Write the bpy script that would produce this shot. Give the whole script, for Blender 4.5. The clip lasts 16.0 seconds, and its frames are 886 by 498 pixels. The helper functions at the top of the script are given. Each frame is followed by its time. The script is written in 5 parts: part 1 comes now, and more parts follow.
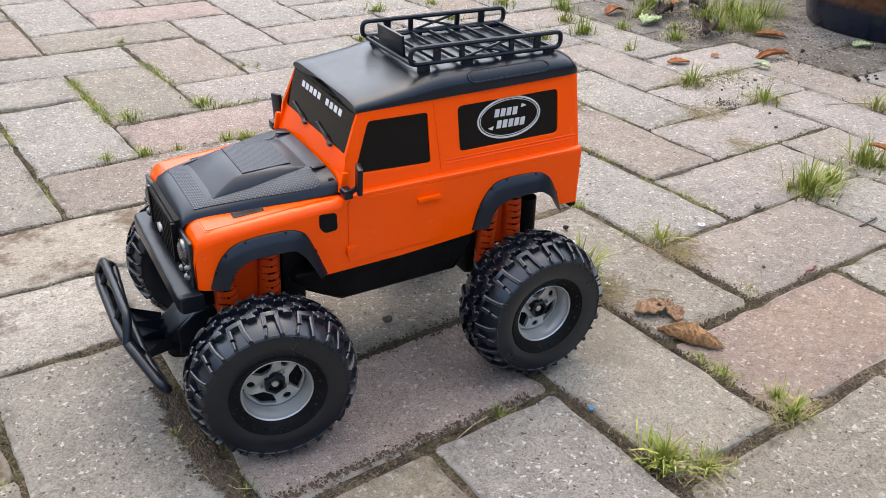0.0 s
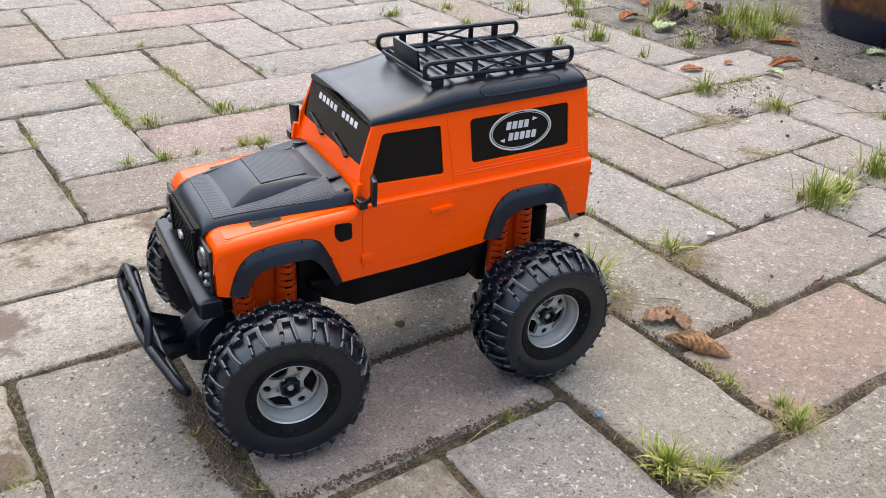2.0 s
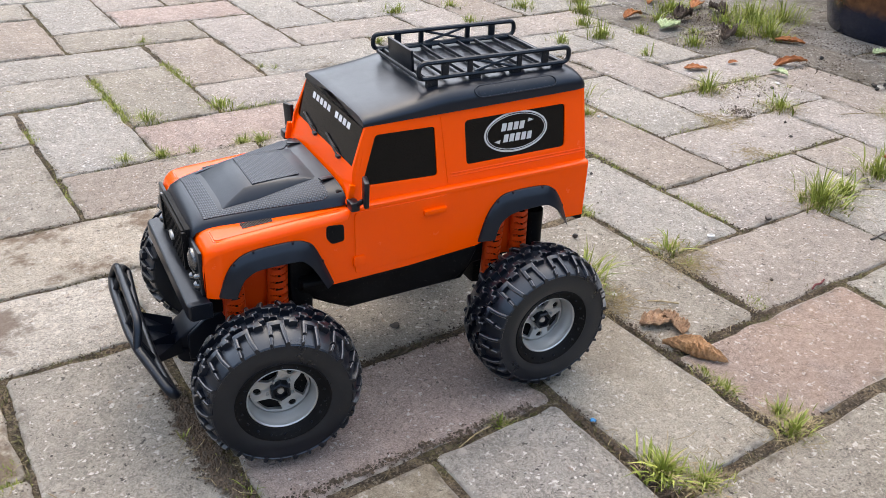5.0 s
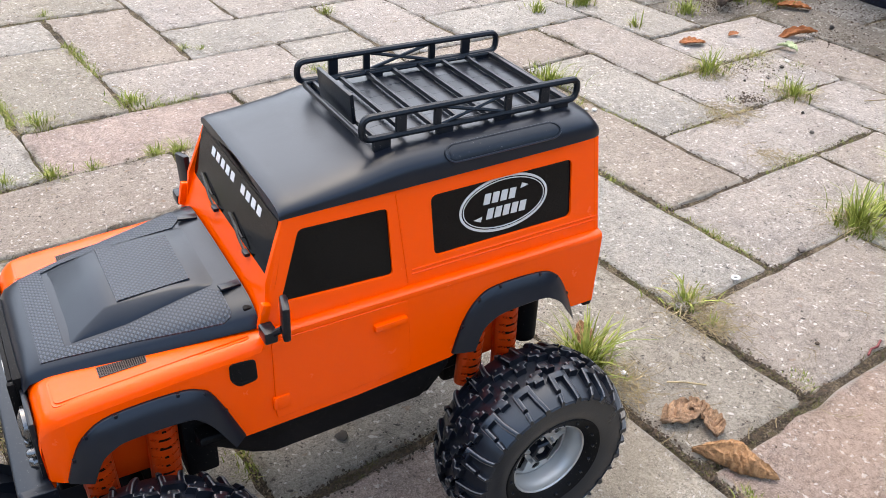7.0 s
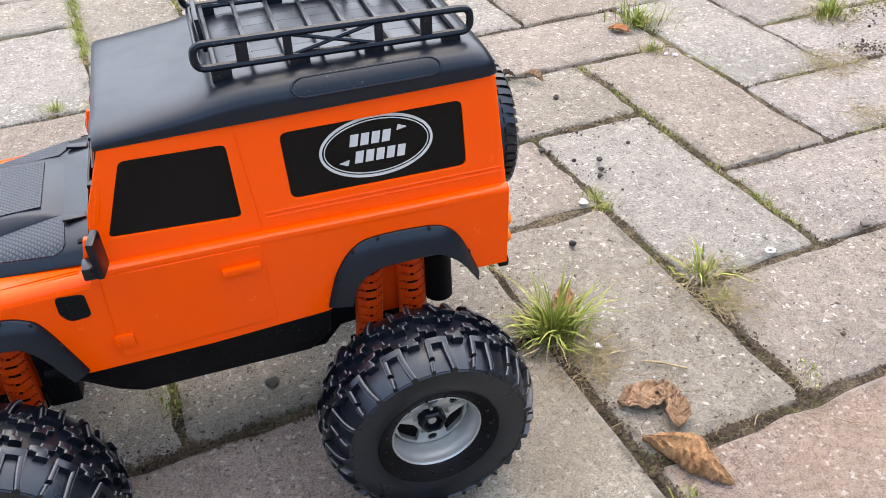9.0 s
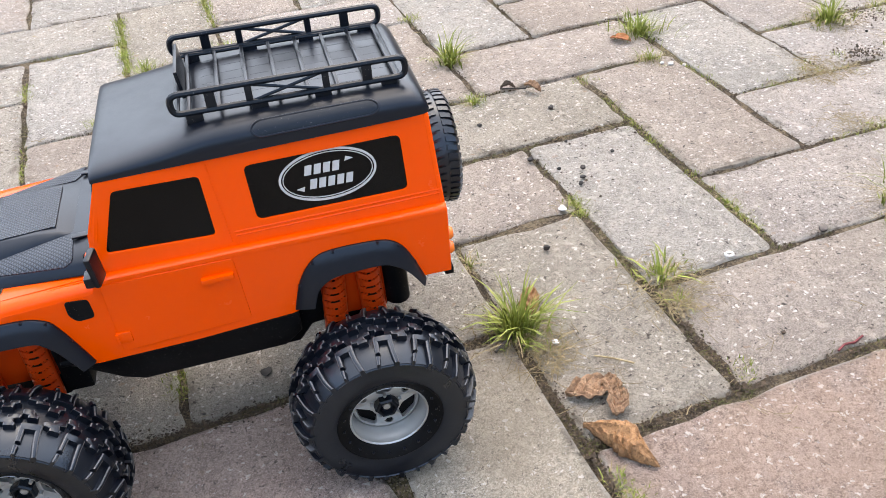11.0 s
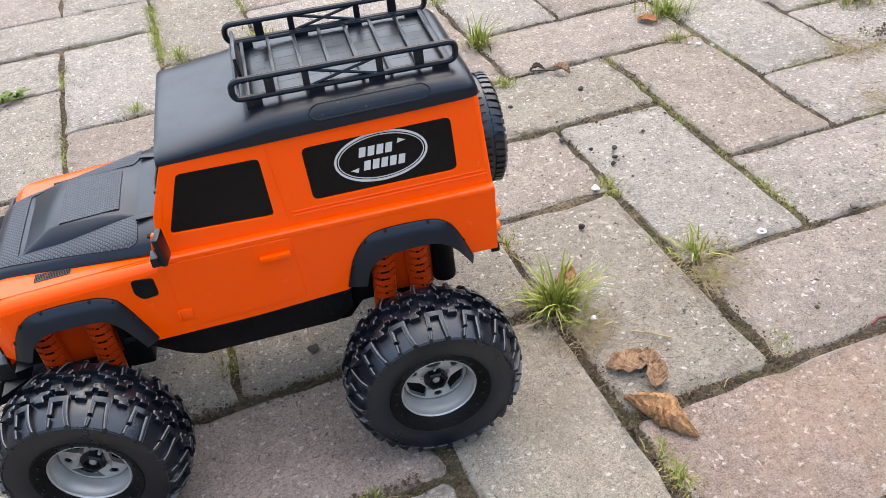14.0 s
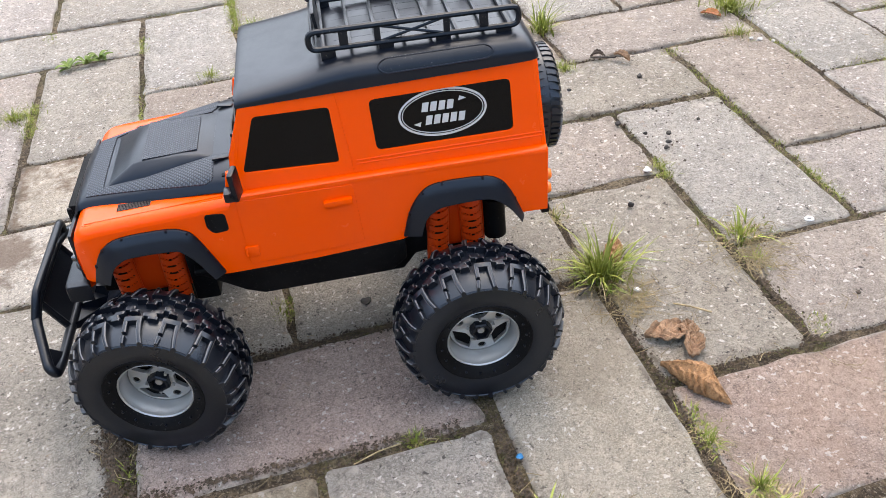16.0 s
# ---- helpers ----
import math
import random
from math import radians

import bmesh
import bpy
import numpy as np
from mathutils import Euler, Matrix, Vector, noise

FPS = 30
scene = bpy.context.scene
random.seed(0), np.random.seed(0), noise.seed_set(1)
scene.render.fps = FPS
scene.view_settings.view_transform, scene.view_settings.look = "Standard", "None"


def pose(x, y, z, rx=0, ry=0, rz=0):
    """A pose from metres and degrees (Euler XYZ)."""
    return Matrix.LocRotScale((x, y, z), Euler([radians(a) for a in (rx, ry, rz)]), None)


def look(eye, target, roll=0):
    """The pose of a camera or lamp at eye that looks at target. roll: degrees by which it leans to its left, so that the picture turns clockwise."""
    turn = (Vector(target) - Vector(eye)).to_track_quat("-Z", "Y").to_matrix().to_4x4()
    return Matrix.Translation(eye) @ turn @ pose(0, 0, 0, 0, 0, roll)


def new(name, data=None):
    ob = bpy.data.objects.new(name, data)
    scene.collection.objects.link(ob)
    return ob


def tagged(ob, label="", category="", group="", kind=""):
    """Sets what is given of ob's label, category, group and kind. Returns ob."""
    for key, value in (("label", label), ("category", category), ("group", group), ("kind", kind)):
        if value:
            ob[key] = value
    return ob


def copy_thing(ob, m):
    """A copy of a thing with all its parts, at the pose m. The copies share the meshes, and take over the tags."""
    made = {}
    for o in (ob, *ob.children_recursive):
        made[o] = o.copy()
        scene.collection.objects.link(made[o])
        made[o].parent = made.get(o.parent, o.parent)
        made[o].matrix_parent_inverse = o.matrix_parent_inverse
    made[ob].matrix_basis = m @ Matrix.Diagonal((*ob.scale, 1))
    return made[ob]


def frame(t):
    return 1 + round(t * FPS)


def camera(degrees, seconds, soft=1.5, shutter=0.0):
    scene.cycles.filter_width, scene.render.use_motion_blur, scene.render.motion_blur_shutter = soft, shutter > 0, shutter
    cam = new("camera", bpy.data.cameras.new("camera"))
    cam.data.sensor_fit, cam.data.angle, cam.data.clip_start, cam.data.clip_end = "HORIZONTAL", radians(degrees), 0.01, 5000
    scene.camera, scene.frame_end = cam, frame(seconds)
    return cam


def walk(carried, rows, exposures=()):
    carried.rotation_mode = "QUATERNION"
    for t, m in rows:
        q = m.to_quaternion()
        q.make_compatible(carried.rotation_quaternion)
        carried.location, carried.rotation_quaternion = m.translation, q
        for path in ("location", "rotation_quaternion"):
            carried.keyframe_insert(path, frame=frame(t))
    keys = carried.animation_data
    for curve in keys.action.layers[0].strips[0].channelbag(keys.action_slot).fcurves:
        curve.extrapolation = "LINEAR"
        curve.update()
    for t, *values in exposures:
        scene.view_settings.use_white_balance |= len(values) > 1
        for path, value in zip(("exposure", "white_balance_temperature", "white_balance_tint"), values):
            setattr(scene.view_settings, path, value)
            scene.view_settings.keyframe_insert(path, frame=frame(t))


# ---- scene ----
cam = camera(54.0, 16.0, 0.8)
EXPOSURES = [(0.0, 0.93, 8050, 10), (3.2, 0.93, 8050, 10), (6.0, 0.99, 8050, 10), (7.0, 1.15, 8050, 10), (9.0, 1.23, 8050, 10), (13.0, 1.13, 8050, 10), (14.5, 1.09, 8050, 10), (16.0, 1.10, 8050, 10)]
PATH = [
    (0.0, -0.5399, -0.3251, 0.3536, 61.25, -1.99, -34.94),
    (0.5, -0.5428, -0.3252, 0.3606, 61.26, -1.7, -34.05),
    (1.0, -0.5464, -0.3326, 0.3657, 61.32, -1.56, -33.73),
    (1.5, -0.5475, -0.3345, 0.3675, 61.39, -1.77, -33.77),
    (2.0, -0.5445, -0.333, 0.3655, 61.17, -2.04, -33.88),
    (2.5, -0.5427, -0.336, 0.3701, 61.09, -2.27, -33.76),
    (3.0, -0.5482, -0.3419, 0.3737, 61.09, -2.35, -33.77),
    (5.5, -0.5209, -0.3214, 0.3654, 60.65, -1.98, -33.11),
    (6.0, -0.4857, -0.2806, 0.3628, 59.14, -1.82, -33.31),
    (6.5, -0.457, -0.2242, 0.3544, 57.73, -2.22, -35.02),
    (7.0, -0.4316, -0.1813, 0.3562, 57.2, -2.62, -35.89),
    (7.5, -0.3876, -0.1672, 0.3512, 56.17, -3.8, -32.71),
    (8.0, -0.3615, -0.1673, 0.3521, 55.29, -1.58, -28.12),
    (8.5, -0.3171, -0.1907, 0.3491, 54.75, -0.21, -25.51),
    (9.0, -0.3012, -0.2209, 0.3381, 53.64, 1.2, -23.62),
    (11.5, -0.2596, -0.2841, 0.3859, 52.93, 4.15, -19.81),
    (12.0, -0.262, -0.2843, 0.3861, 52.63, 4.48, -19.55),
    (12.5, -0.2632, -0.2934, 0.3919, 52.3, 4.73, -19.65),
    (13.0, -0.2617, -0.3013, 0.3977, 52.17, 4.79, -19.95),
    (13.5, -0.2635, -0.3027, 0.3913, 51.99, 4.71, -20.13),
    (14.0, -0.2837, -0.2882, 0.3893, 51.89, 4.75, -19.74),
    (14.5, -0.2945, -0.2822, 0.388, 51.83, 4.96, -17.98),
    (15.0, -0.2961, -0.2795, 0.3888, 51.8, 4.44, -17.03),
    (15.5, -0.2928, -0.2929, 0.388, 51.98, 4.18, -15.99),
    (16.0, -0.2951, -0.3215, 0.3856, 52.26, 3.99, -14.88),
]
walk(cam, [(t, pose(x, y, z, rx, ry, rz)) for t, x, y, z, rx, ry, rz in PATH], EXPOSURES)

from mathutils import geometry

# ---- world, sun and exposure ----
world = bpy.data.worlds.new("overcast_sky")
scene.world = world
world.use_nodes = True
wn, wl = world.node_tree.nodes, world.node_tree.links
sky = wn.new("ShaderNodeTexSky")
sky.sky_type = "NISHITA"
sky.sun_disc = False
sky.sun_elevation, sky.sun_rotation = radians(63), radians(24)
sky.air_density, sky.dust_density, sky.ozone_density = 1.0, 1.2, 1.2
wn["Background"].inputs["Strength"].default_value = 0.40
wl.new(sky.outputs[0], wn["Background"].inputs["Color"])
sun_data = bpy.data.lights.new("sun", "SUN")
sun_data.energy, sun_data.angle, sun_data.color = 1.55, radians(125), (1.0, 0.96, 0.90)
sun = new("sun", sun_data)
sun.matrix_world = look((0.41, 0.92, 1.98), (0, 0, 0))


# ---- materials ----
class Nodes:
    """Small helper to wire a procedural material."""

    def __init__(self, name, rough=0.5, metal=0.0, color=(0.5, 0.5, 0.5), spec=0.5):
        self.mat = bpy.data.materials.new(name)
        self.mat.use_nodes = True
        self.t = self.mat.node_tree
        self.b = self.t.nodes["Principled BSDF"]
        self.b.inputs["Roughness"].default_value = rough
        self.b.inputs["Metallic"].default_value = metal
        self.b.inputs["Base Color"].default_value = (*color, 1)
        self.b.inputs["Specular IOR Level"].default_value = spec
        self.pos = self.n("ShaderNodeNewGeometry").outputs["Position"]

    def n(self, kind, op=None):
        node = self.t.nodes.new(kind)
        if op:
            node.operation = op
        return node

    def put(self, sock, v):
        if isinstance(v, bpy.types.NodeSocket):
            self.t.links.new(v, sock)
        elif isinstance(v, tuple) and len(v) == 3 and sock.type == "RGBA":
            sock.default_value = (*v, 1)
        else:
            sock.default_value = v

    def noise(self, scale, detail=4, rough=0.6, vec=None, out=0):
        k = self.n("ShaderNodeTexNoise")
        self.put(k.inputs["Vector"], vec or self.pos)
        k.inputs["Scale"].default_value, k.inputs["Detail"].default_value, k.inputs["Roughness"].default_value = scale, detail, rough
        return k.outputs[out]

    def voronoi(self, scale, feature="F1", vec=None):
        k = self.n("ShaderNodeTexVoronoi")
        k.feature = feature
        self.put(k.inputs["Vector"], vec or self.pos)
        k.inputs["Scale"].default_value = scale
        return k

    def ramp(self, v, lo, hi, a=0.0, b=1.0):
        k = self.n("ShaderNodeMapRange")
        k.interpolation_type = "SMOOTHSTEP"
        self.put(k.inputs[0], v)
        for i, x in zip((1, 2, 3, 4), (lo, hi, a, b)):
            k.inputs[i].default_value = x
        return k.outputs[0]

    def math(self, op, a, b=0.0):
        k = self.n("ShaderNodeMath", op)
        self.put(k.inputs[0], a)
        self.put(k.inputs[1], b)
        return k.outputs[0]

    def mix(self, f, a, b, how="MIX"):
        k = self.n("ShaderNodeMix")
        k.data_type, k.blend_type = "RGBA", how
        self.put(k.inputs[0], f)
        self.put(k.inputs[6], a)
        self.put(k.inputs[7], b)
        return k.outputs[2]

    def bump(self, v, strength, dist, below=None):
        k = self.n("ShaderNodeBump")
        k.inputs["Strength"].default_value, k.inputs["Distance"].default_value = strength, dist
        self.put(k.inputs["Height"], v)
        if below:
            self.put(k.inputs["Normal"], below)
        self.put(self.b.inputs["Normal"], k.outputs[0])
        return k.outputs[0]

    def color(self, v):
        self.put(self.b.inputs["Base Color"], v)

    def rough(self, v):
        self.put(self.b.inputs["Roughness"], v)


def paver_material(name, base, second, chip=1.0, dirt=None):
    """Weathered concrete block: sandy grain, worn pale and dark aggregate, stains, soil on its rim."""
    m = Nodes(name, 0.88, spec=0.3)
    tone = m.n("ShaderNodeObjectInfo").outputs["Random"]
    dark = tuple(v * 0.5 for v in base)
    pale = tuple(min(1, v * 1.28) for v in second)
    c = m.mix(m.ramp(m.noise(11, 5, 0.65), 0.36, 0.66), base, second)
    c = m.mix(m.ramp(m.noise(42, 6, 0.75), 0.47, 0.62, 0, 0.6), c, tuple(v * 0.72 for v in base))
    c = m.mix(m.ramp(m.noise(110, 6, 0.78), 0.49, 0.62, 0, 0.62), c, pale)
    # sand grain at two sizes
    c = m.mix(m.ramp(m.noise(400, 4, 0.8), 0.51, 0.57, 0.0, 0.66), c, dark)
    c = m.mix(m.ramp(m.noise(760, 3, 0.8), 0.51, 0.59, 0.0, 0.42), c, dark)
    c = m.mix(m.ramp(m.noise(900, 3, 0.8), 0.51, 0.59, 0.0, 0.7), c, pale)
    warp = m.n("ShaderNodeVectorMath", "ADD")
    m.put(warp.inputs[0], m.pos)
    wob = m.n("ShaderNodeVectorMath", "SCALE")
    m.put(wob.inputs[0], m.noise(150, 3, 0.65, out=1))
    wob.inputs["Scale"].default_value = 0.011
    m.put(warp.inputs[1], wob.outputs[0])
    pits = None
    buff = tuple(min(1, v * 1.22 + 0.05) for v in second)
    for scale, thr, size, col, much in ((95, 0.78, 0.32, buff, 0.6), (170, 0.78, 0.30, (0.80, 0.76, 0.70), 0.85), (250, 0.75, 0.33, (0.80, 0.76, 0.70), 0.9),
                                        (150, 0.87, 0.24, (0.075, 0.064, 0.055), 0.85), (310, 0.82, 0.31, (0.07, 0.058, 0.05), 0.88), (130, 0.91, 0.3, (0.40, 0.25, 0.16), 0.45)):
        v = m.voronoi(scale, vec=warp.outputs[0])
        pick = m.n("ShaderNodeSeparateColor")
        m.put(pick.inputs[0], v.outputs["Color"])
        mask = m.math("MULTIPLY", m.ramp(pick.outputs[0], thr, thr + 0.02), m.ramp(v.outputs["Distance"], size, size * 0.6))
        c = m.mix(m.math("MULTIPLY", mask, much * chip), c, col)
        if col[0] < 0.1 or scale < 210 and col[0] > 0.45:
            mask = mask if col[0] < 0.1 else m.math("MULTIPLY", mask, -0.6)
            pits = m.math("ADD", pits, mask) if pits else mask
    if dirt:
        c = m.mix(m.ramp(m.noise(8, 6, 0.72), 0.47, 0.56, 0, dirt[3]), c, dirt[:3])
    # soil and moss creeping in from the joints, in patches
    gen = m.n("ShaderNodeSeparateXYZ")
    m.put(gen.inputs[0], m.n("ShaderNodeTexCoord").outputs["Generated"])
    du = m.math("MULTIPLY", m.math("SUBTRACT", 0.5, m.math("ABSOLUTE", m.math("SUBTRACT", gen.outputs[0], 0.5))), 0.2)
    dv = m.math("MULTIPLY", m.math("SUBTRACT", 0.5, m.math("ABSOLUTE", m.math("SUBTRACT", gen.outputs[1], 0.5))), 0.1)
    rim = m.math("ADD", m.math("MINIMUM", du, dv), m.math("MULTIPLY", m.math("SUBTRACT", m.noise(90, 6, 0.8), 0.5), 0.03))
    patch = m.math("MULTIPLY", m.ramp(rim, 0.010, 0.001), m.ramp(m.noise(22, 3, 0.6), 0.47, 0.62, 0.06, 0.75))
    c = m.mix(patch, c, (0.115, 0.093, 0.068))
    # arrises worn pale, broken along their length
    worn = m.math("MULTIPLY", m.ramp(m.math("MINIMUM", du, dv), 0.0058, 0.0012), m.ramp(m.noise(45, 4, 0.7), 0.40, 0.58, 0.0, 0.6))
    c = m.mix(worn, c, (0.55, 0.50, 0.43))
    k = m.n("ShaderNodeHueSaturation")
    m.put(k.inputs["Color"], c)
    m.put(k.inputs["Value"], m.ramp(tone, 0, 1, 0.92, 1.08))
    m.put(k.inputs["Saturation"], m.ramp(tone, 1, 0, 0.8, 1.15))
    m.color(k.outputs[0])
    low = m.bump(m.noise(60, 6, 0.8), 0.8, 0.004)
    low = m.bump(m.noise(420, 5, 0.85), 1.0, 0.0045, low)
    m.bump(m.math("SUBTRACT", 1.0, pits), 1.0, 0.0024, low)
    return m.mat


PAVER = {
    "grey": paver_material("paver_grey", (0.372, 0.329, 0.276), (0.478, 0.427, 0.360)),
    "pink": paver_material("paver_pink", (0.406, 0.340, 0.288), (0.493, 0.422, 0.361)),
    "brown": paver_material("paver_brown", (0.419, 0.302, 0.248), (0.505, 0.382, 0.321), 0.7),
    "red": paver_material("paver_red", (0.368, 0.243, 0.181), (0.450, 0.321, 0.248), 0.66, (0.40, 0.21, 0.10, 0.22)),
    "tan": paver_material("paver_tan", (0.417, 0.352, 0.263), (0.506, 0.436, 0.336), 0.8, (0.288, 0.227, 0.154, 0.45)),
    "sandy": paver_material("paver_sandy", (0.525, 0.452, 0.367), (0.630, 0.562, 0.467), 0.8, (0.205, 0.140, 0.096, 0.85)),
    # soil-stained, its base colour also darkened for the shade by the pot
    "soiled_shaded": paver_material("paver_soiled_shaded", (0.222, 0.193, 0.163), (0.288, 0.255, 0.215), 0.9, (0.117, 0.094, 0.070, 0.6)),
}


def wall_material():
    m = Nodes("unseen_wall", 0.85, spec=0.2)
    c = m.mix(m.ramp(m.noise(2.5, 6, 0.7), 0.35, 0.7), (0.15, 0.125, 0.105), (0.10, 0.088, 0.076))
    m.color(m.mix(m.ramp(m.noise(40, 5, 0.7), 0.45, 0.65, 0, 0.5), c, (0.19, 0.165, 0.14)))
    m.bump(m.noise(90, 5, 0.7), 0.6, 0.004)
    return m.mat


WALL = wall_material()


def soil_material():
    m = Nodes("joint_soil", 0.95, spec=0.2)
    c = m.mix(m.ramp(m.noise(55, 6, 0.75), 0.4, 0.62), (0.060, 0.044, 0.030), (0.23, 0.172, 0.108))
    c = m.mix(m.ramp(m.noise(12, 4, 0.6), 0.48, 0.62, 0, 0.45), c, (0.12, 0.108, 0.038))
    c = m.mix(m.ramp(m.noise(420, 4, 0.8), 0.5, 0.58, 0, 0.7), c, (0.02, 0.016, 0.012))
    c = m.mix(m.ramp(m.noise(620, 3, 0.8), 0.54, 0.62, 0, 0.7), c, (0.34, 0.28, 0.21))
    m.color(c)
    m.bump(m.noise(300, 5, 0.85), 1.0, 0.006)
    return m.mat


def plastic(name, color, rough, grain=0.15, spec=0.5, metal=0.0, fleck=0.04):
    """Moulded toy plastic with faint scuffs and a dusting."""
    m = Nodes(name, rough, metal, color, spec)
    m.rough(m.ramp(m.noise(60, 5, 0.7), 0.3, 0.75, rough - 0.03, rough + 0.05))
    dust = m.math("MULTIPLY", m.ramp(m.noise(900, 2, 0.6), 0.66, 0.74), fleck * 4)
    c = m.mix(m.ramp(m.noise(25, 4), 0.3, 0.8, 0, fleck * 2), color, tuple(v * 0.7 + 0.06 for v in color))
    m.color(m.mix(dust, c, (0.42, 0.39, 0.35)))
    m.bump(m.noise(1500, 2, 0.6), grain, 0.0002)
    return m.mat


def tread_material():
    """Pressed tread plate: small raised lozenges in a woven pattern."""
    m = Nodes("tread_plastic", 0.5, 0, (0.02, 0.022, 0.026), 0.5)
    tex = m.n("ShaderNodeTexCoord").outputs["Object"]
    sep = m.n("ShaderNodeSeparateXYZ")
    m.put(sep.inputs[0], tex)
    v = m.math("DIVIDE", sep.outputs[0], 0.0012)
    shift = m.math("MULTIPLY", m.math("MODULO", m.math("FLOOR", m.math("ADD", v, 1000.0)), 2.0), 0.5)
    u = m.math("ADD", m.math("DIVIDE", sep.outputs[1], 0.0023), m.math("ADD", shift, 1000.0))
    du = m.math("ABSOLUTE", m.math("SUBTRACT", m.math("FRACT", u), 0.5))
    dv = m.math("ABSOLUTE", m.math("SUBTRACT", m.math("FRACT", m.math("ADD", v, 1000.0)), 0.5))
    h = m.ramp(m.math("ADD", du, m.math("MULTIPLY", dv, 0.7)), 0.48, 0.22)
    m.color(m.mix(h, (0.006, 0.008, 0.012), (0.034, 0.043, 0.058)))
    m.bump(h, 0.5, 0.0004)
    return m.mat


def rubber_material():
    m = Nodes("tyre_rubber", 0.42, 0, (0.004, 0.005, 0.008), 0.6)
    c = m.mix(m.ramp(m.noise(70, 5, 0.7), 0.4, 0.75, 0, 0.6), (0.0026, 0.0038, 0.0072), (0.0055, 0.0075, 0.0125))
    m.color(m.mix(m.ramp(m.noise(800, 3, 0.7), 0.64, 0.74, 0, 0.16), c, (0.14, 0.13, 0.12)))
    m.rough(m.ramp(m.noise(50, 4), 0.3, 0.7, 0.27, 0.38))
    m.bump(m.noise(900, 3), 0.2, 0.0003)
    return m.mat


def leaf_material(name, a, b, rough=0.6, vein=0.0):
    m = Nodes(name, rough, 0, a, 0.3)
    r = m.n("ShaderNodeNewGeometry").outputs["Random Per Island"]
    c = m.mix(r, a, b)
    c = m.mix(m.ramp(m.noise(150, 5, 0.75), 0.42, 0.66, 0, 0.65), c, tuple(v * 0.42 for v in a))
    if vein:
        c = m.mix(m.ramp(m.noise(520, 5, 0.8), 0.46, 0.62, 0, 0.7), c, tuple(v * 0.4 for v in a))
        c = m.mix(m.ramp(m.noise(380, 4, 0.8), 0.55, 0.68, 0, 0.5), c, tuple(min(1, v * 1.5) for v in b))
        m.bump(m.noise(300, 6, 0.8), vein, 0.002)
    m.color(c)
    m.b.inputs["Subsurface Weight"].default_value = 0.0
    return m.mat


ORANGE = plastic("orange_plastic", (0.91, 0.075, 0.0006), 0.23, 0.06, 0.25, 0, 0.002)
SPRING = plastic("red_orange_plastic", (0.62, 0.046, 0.002), 0.4, 0.1, 0.4, 0, 0.02)
BLACK = plastic("black_plastic", (0.0026, 0.0037, 0.0065), 0.32, 0.2, 0.32)
SATIN = plastic("satin_black_plastic", (0.0034, 0.0050, 0.0092), 0.33, 0.1, 0.38, 0, 0.002)
MATT = plastic("matt_black_plastic", (0.0028, 0.0028, 0.0032), 0.55, 0.3, 0.1)
GLASS = plastic("black_window_plastic", (0.0018, 0.0017, 0.0017), 0.12, 0.02, 0.17, 0, 0.006)
SILVER = plastic("silver_paint", (0.44, 0.44, 0.425), 0.38, 0.1, 0.5, 0.6, 0.06)
PALE_EDGE = plastic("pale_edge_rubber", (0.095, 0.096, 0.098), 0.55, 0.2, 0.5, 0, 0.05)
PRINT = plastic("silver_print", (0.52, 0.52, 0.51), 0.45, 0.05, 0.4, 0.2, 0.02)
WHITEP = plastic("white_print", (0.55, 0.55, 0.55), 0.5, 0.05, 0.4, 0, 0.02)
VENT = plastic("vent_plastic", (0.055, 0.04, 0.035), 0.55, 0.6, 0.3)
CHROME = plastic("chrome_plastic", (0.15, 0.15, 0.15), 0.24, 0.02, 0.5, 0.9, 0.01)
AMBER = plastic("orange_lens", (0.85, 0.18, 0.02), 0.2, 0.02, 0.5, 0, 0.01)
TREAD = tread_material()
RUBBER = rubber_material()
# sheen tinted bluish to imitate reflections of a bluer sky
for m in (SATIN, BLACK, TREAD, RUBBER):
    m.node_tree.nodes["Principled BSDF"].inputs["Specular Tint"].default_value = (0.82, 0.91, 1.0, 1)
SOIL = soil_material()
GRASS = leaf_material("grass_green", (0.15, 0.195, 0.025), (0.35, 0.37, 0.085))
STRAW = leaf_material("dry_grass", (0.27, 0.20, 0.105), (0.43, 0.335, 0.185))
MOSS = leaf_material("moss", (0.085, 0.085, 0.026), (0.15, 0.138, 0.055), 0.85)
BROWN_LEAF = leaf_material("dry_leaf_brown", (0.38, 0.19, 0.085), (0.44, 0.235, 0.11), 0.6, 0.9)
PINK_LEAF = leaf_material("dry_leaf_pale", (0.31, 0.175, 0.10), (0.41, 0.26, 0.155), 0.7, 0.7)
RUST_LEAF = leaf_material("dry_leaf_rust", (0.34, 0.11, 0.035), (0.42, 0.15, 0.05), 0.55, 0.5)
DARK_LEAF = leaf_material("dead_leaf_dark", (0.06, 0.04, 0.03), (0.10, 0.07, 0.05), 0.7, 0.6)
PALE_LEAF = leaf_material("pale_green_leaf", (0.38, 0.45, 0.22), (0.46, 0.52, 0.30), 0.5, 0.4)
WEED_LEAF = leaf_material("weed_leaf", (0.11, 0.18, 0.03), (0.23, 0.28, 0.07), 0.5, 0.3)


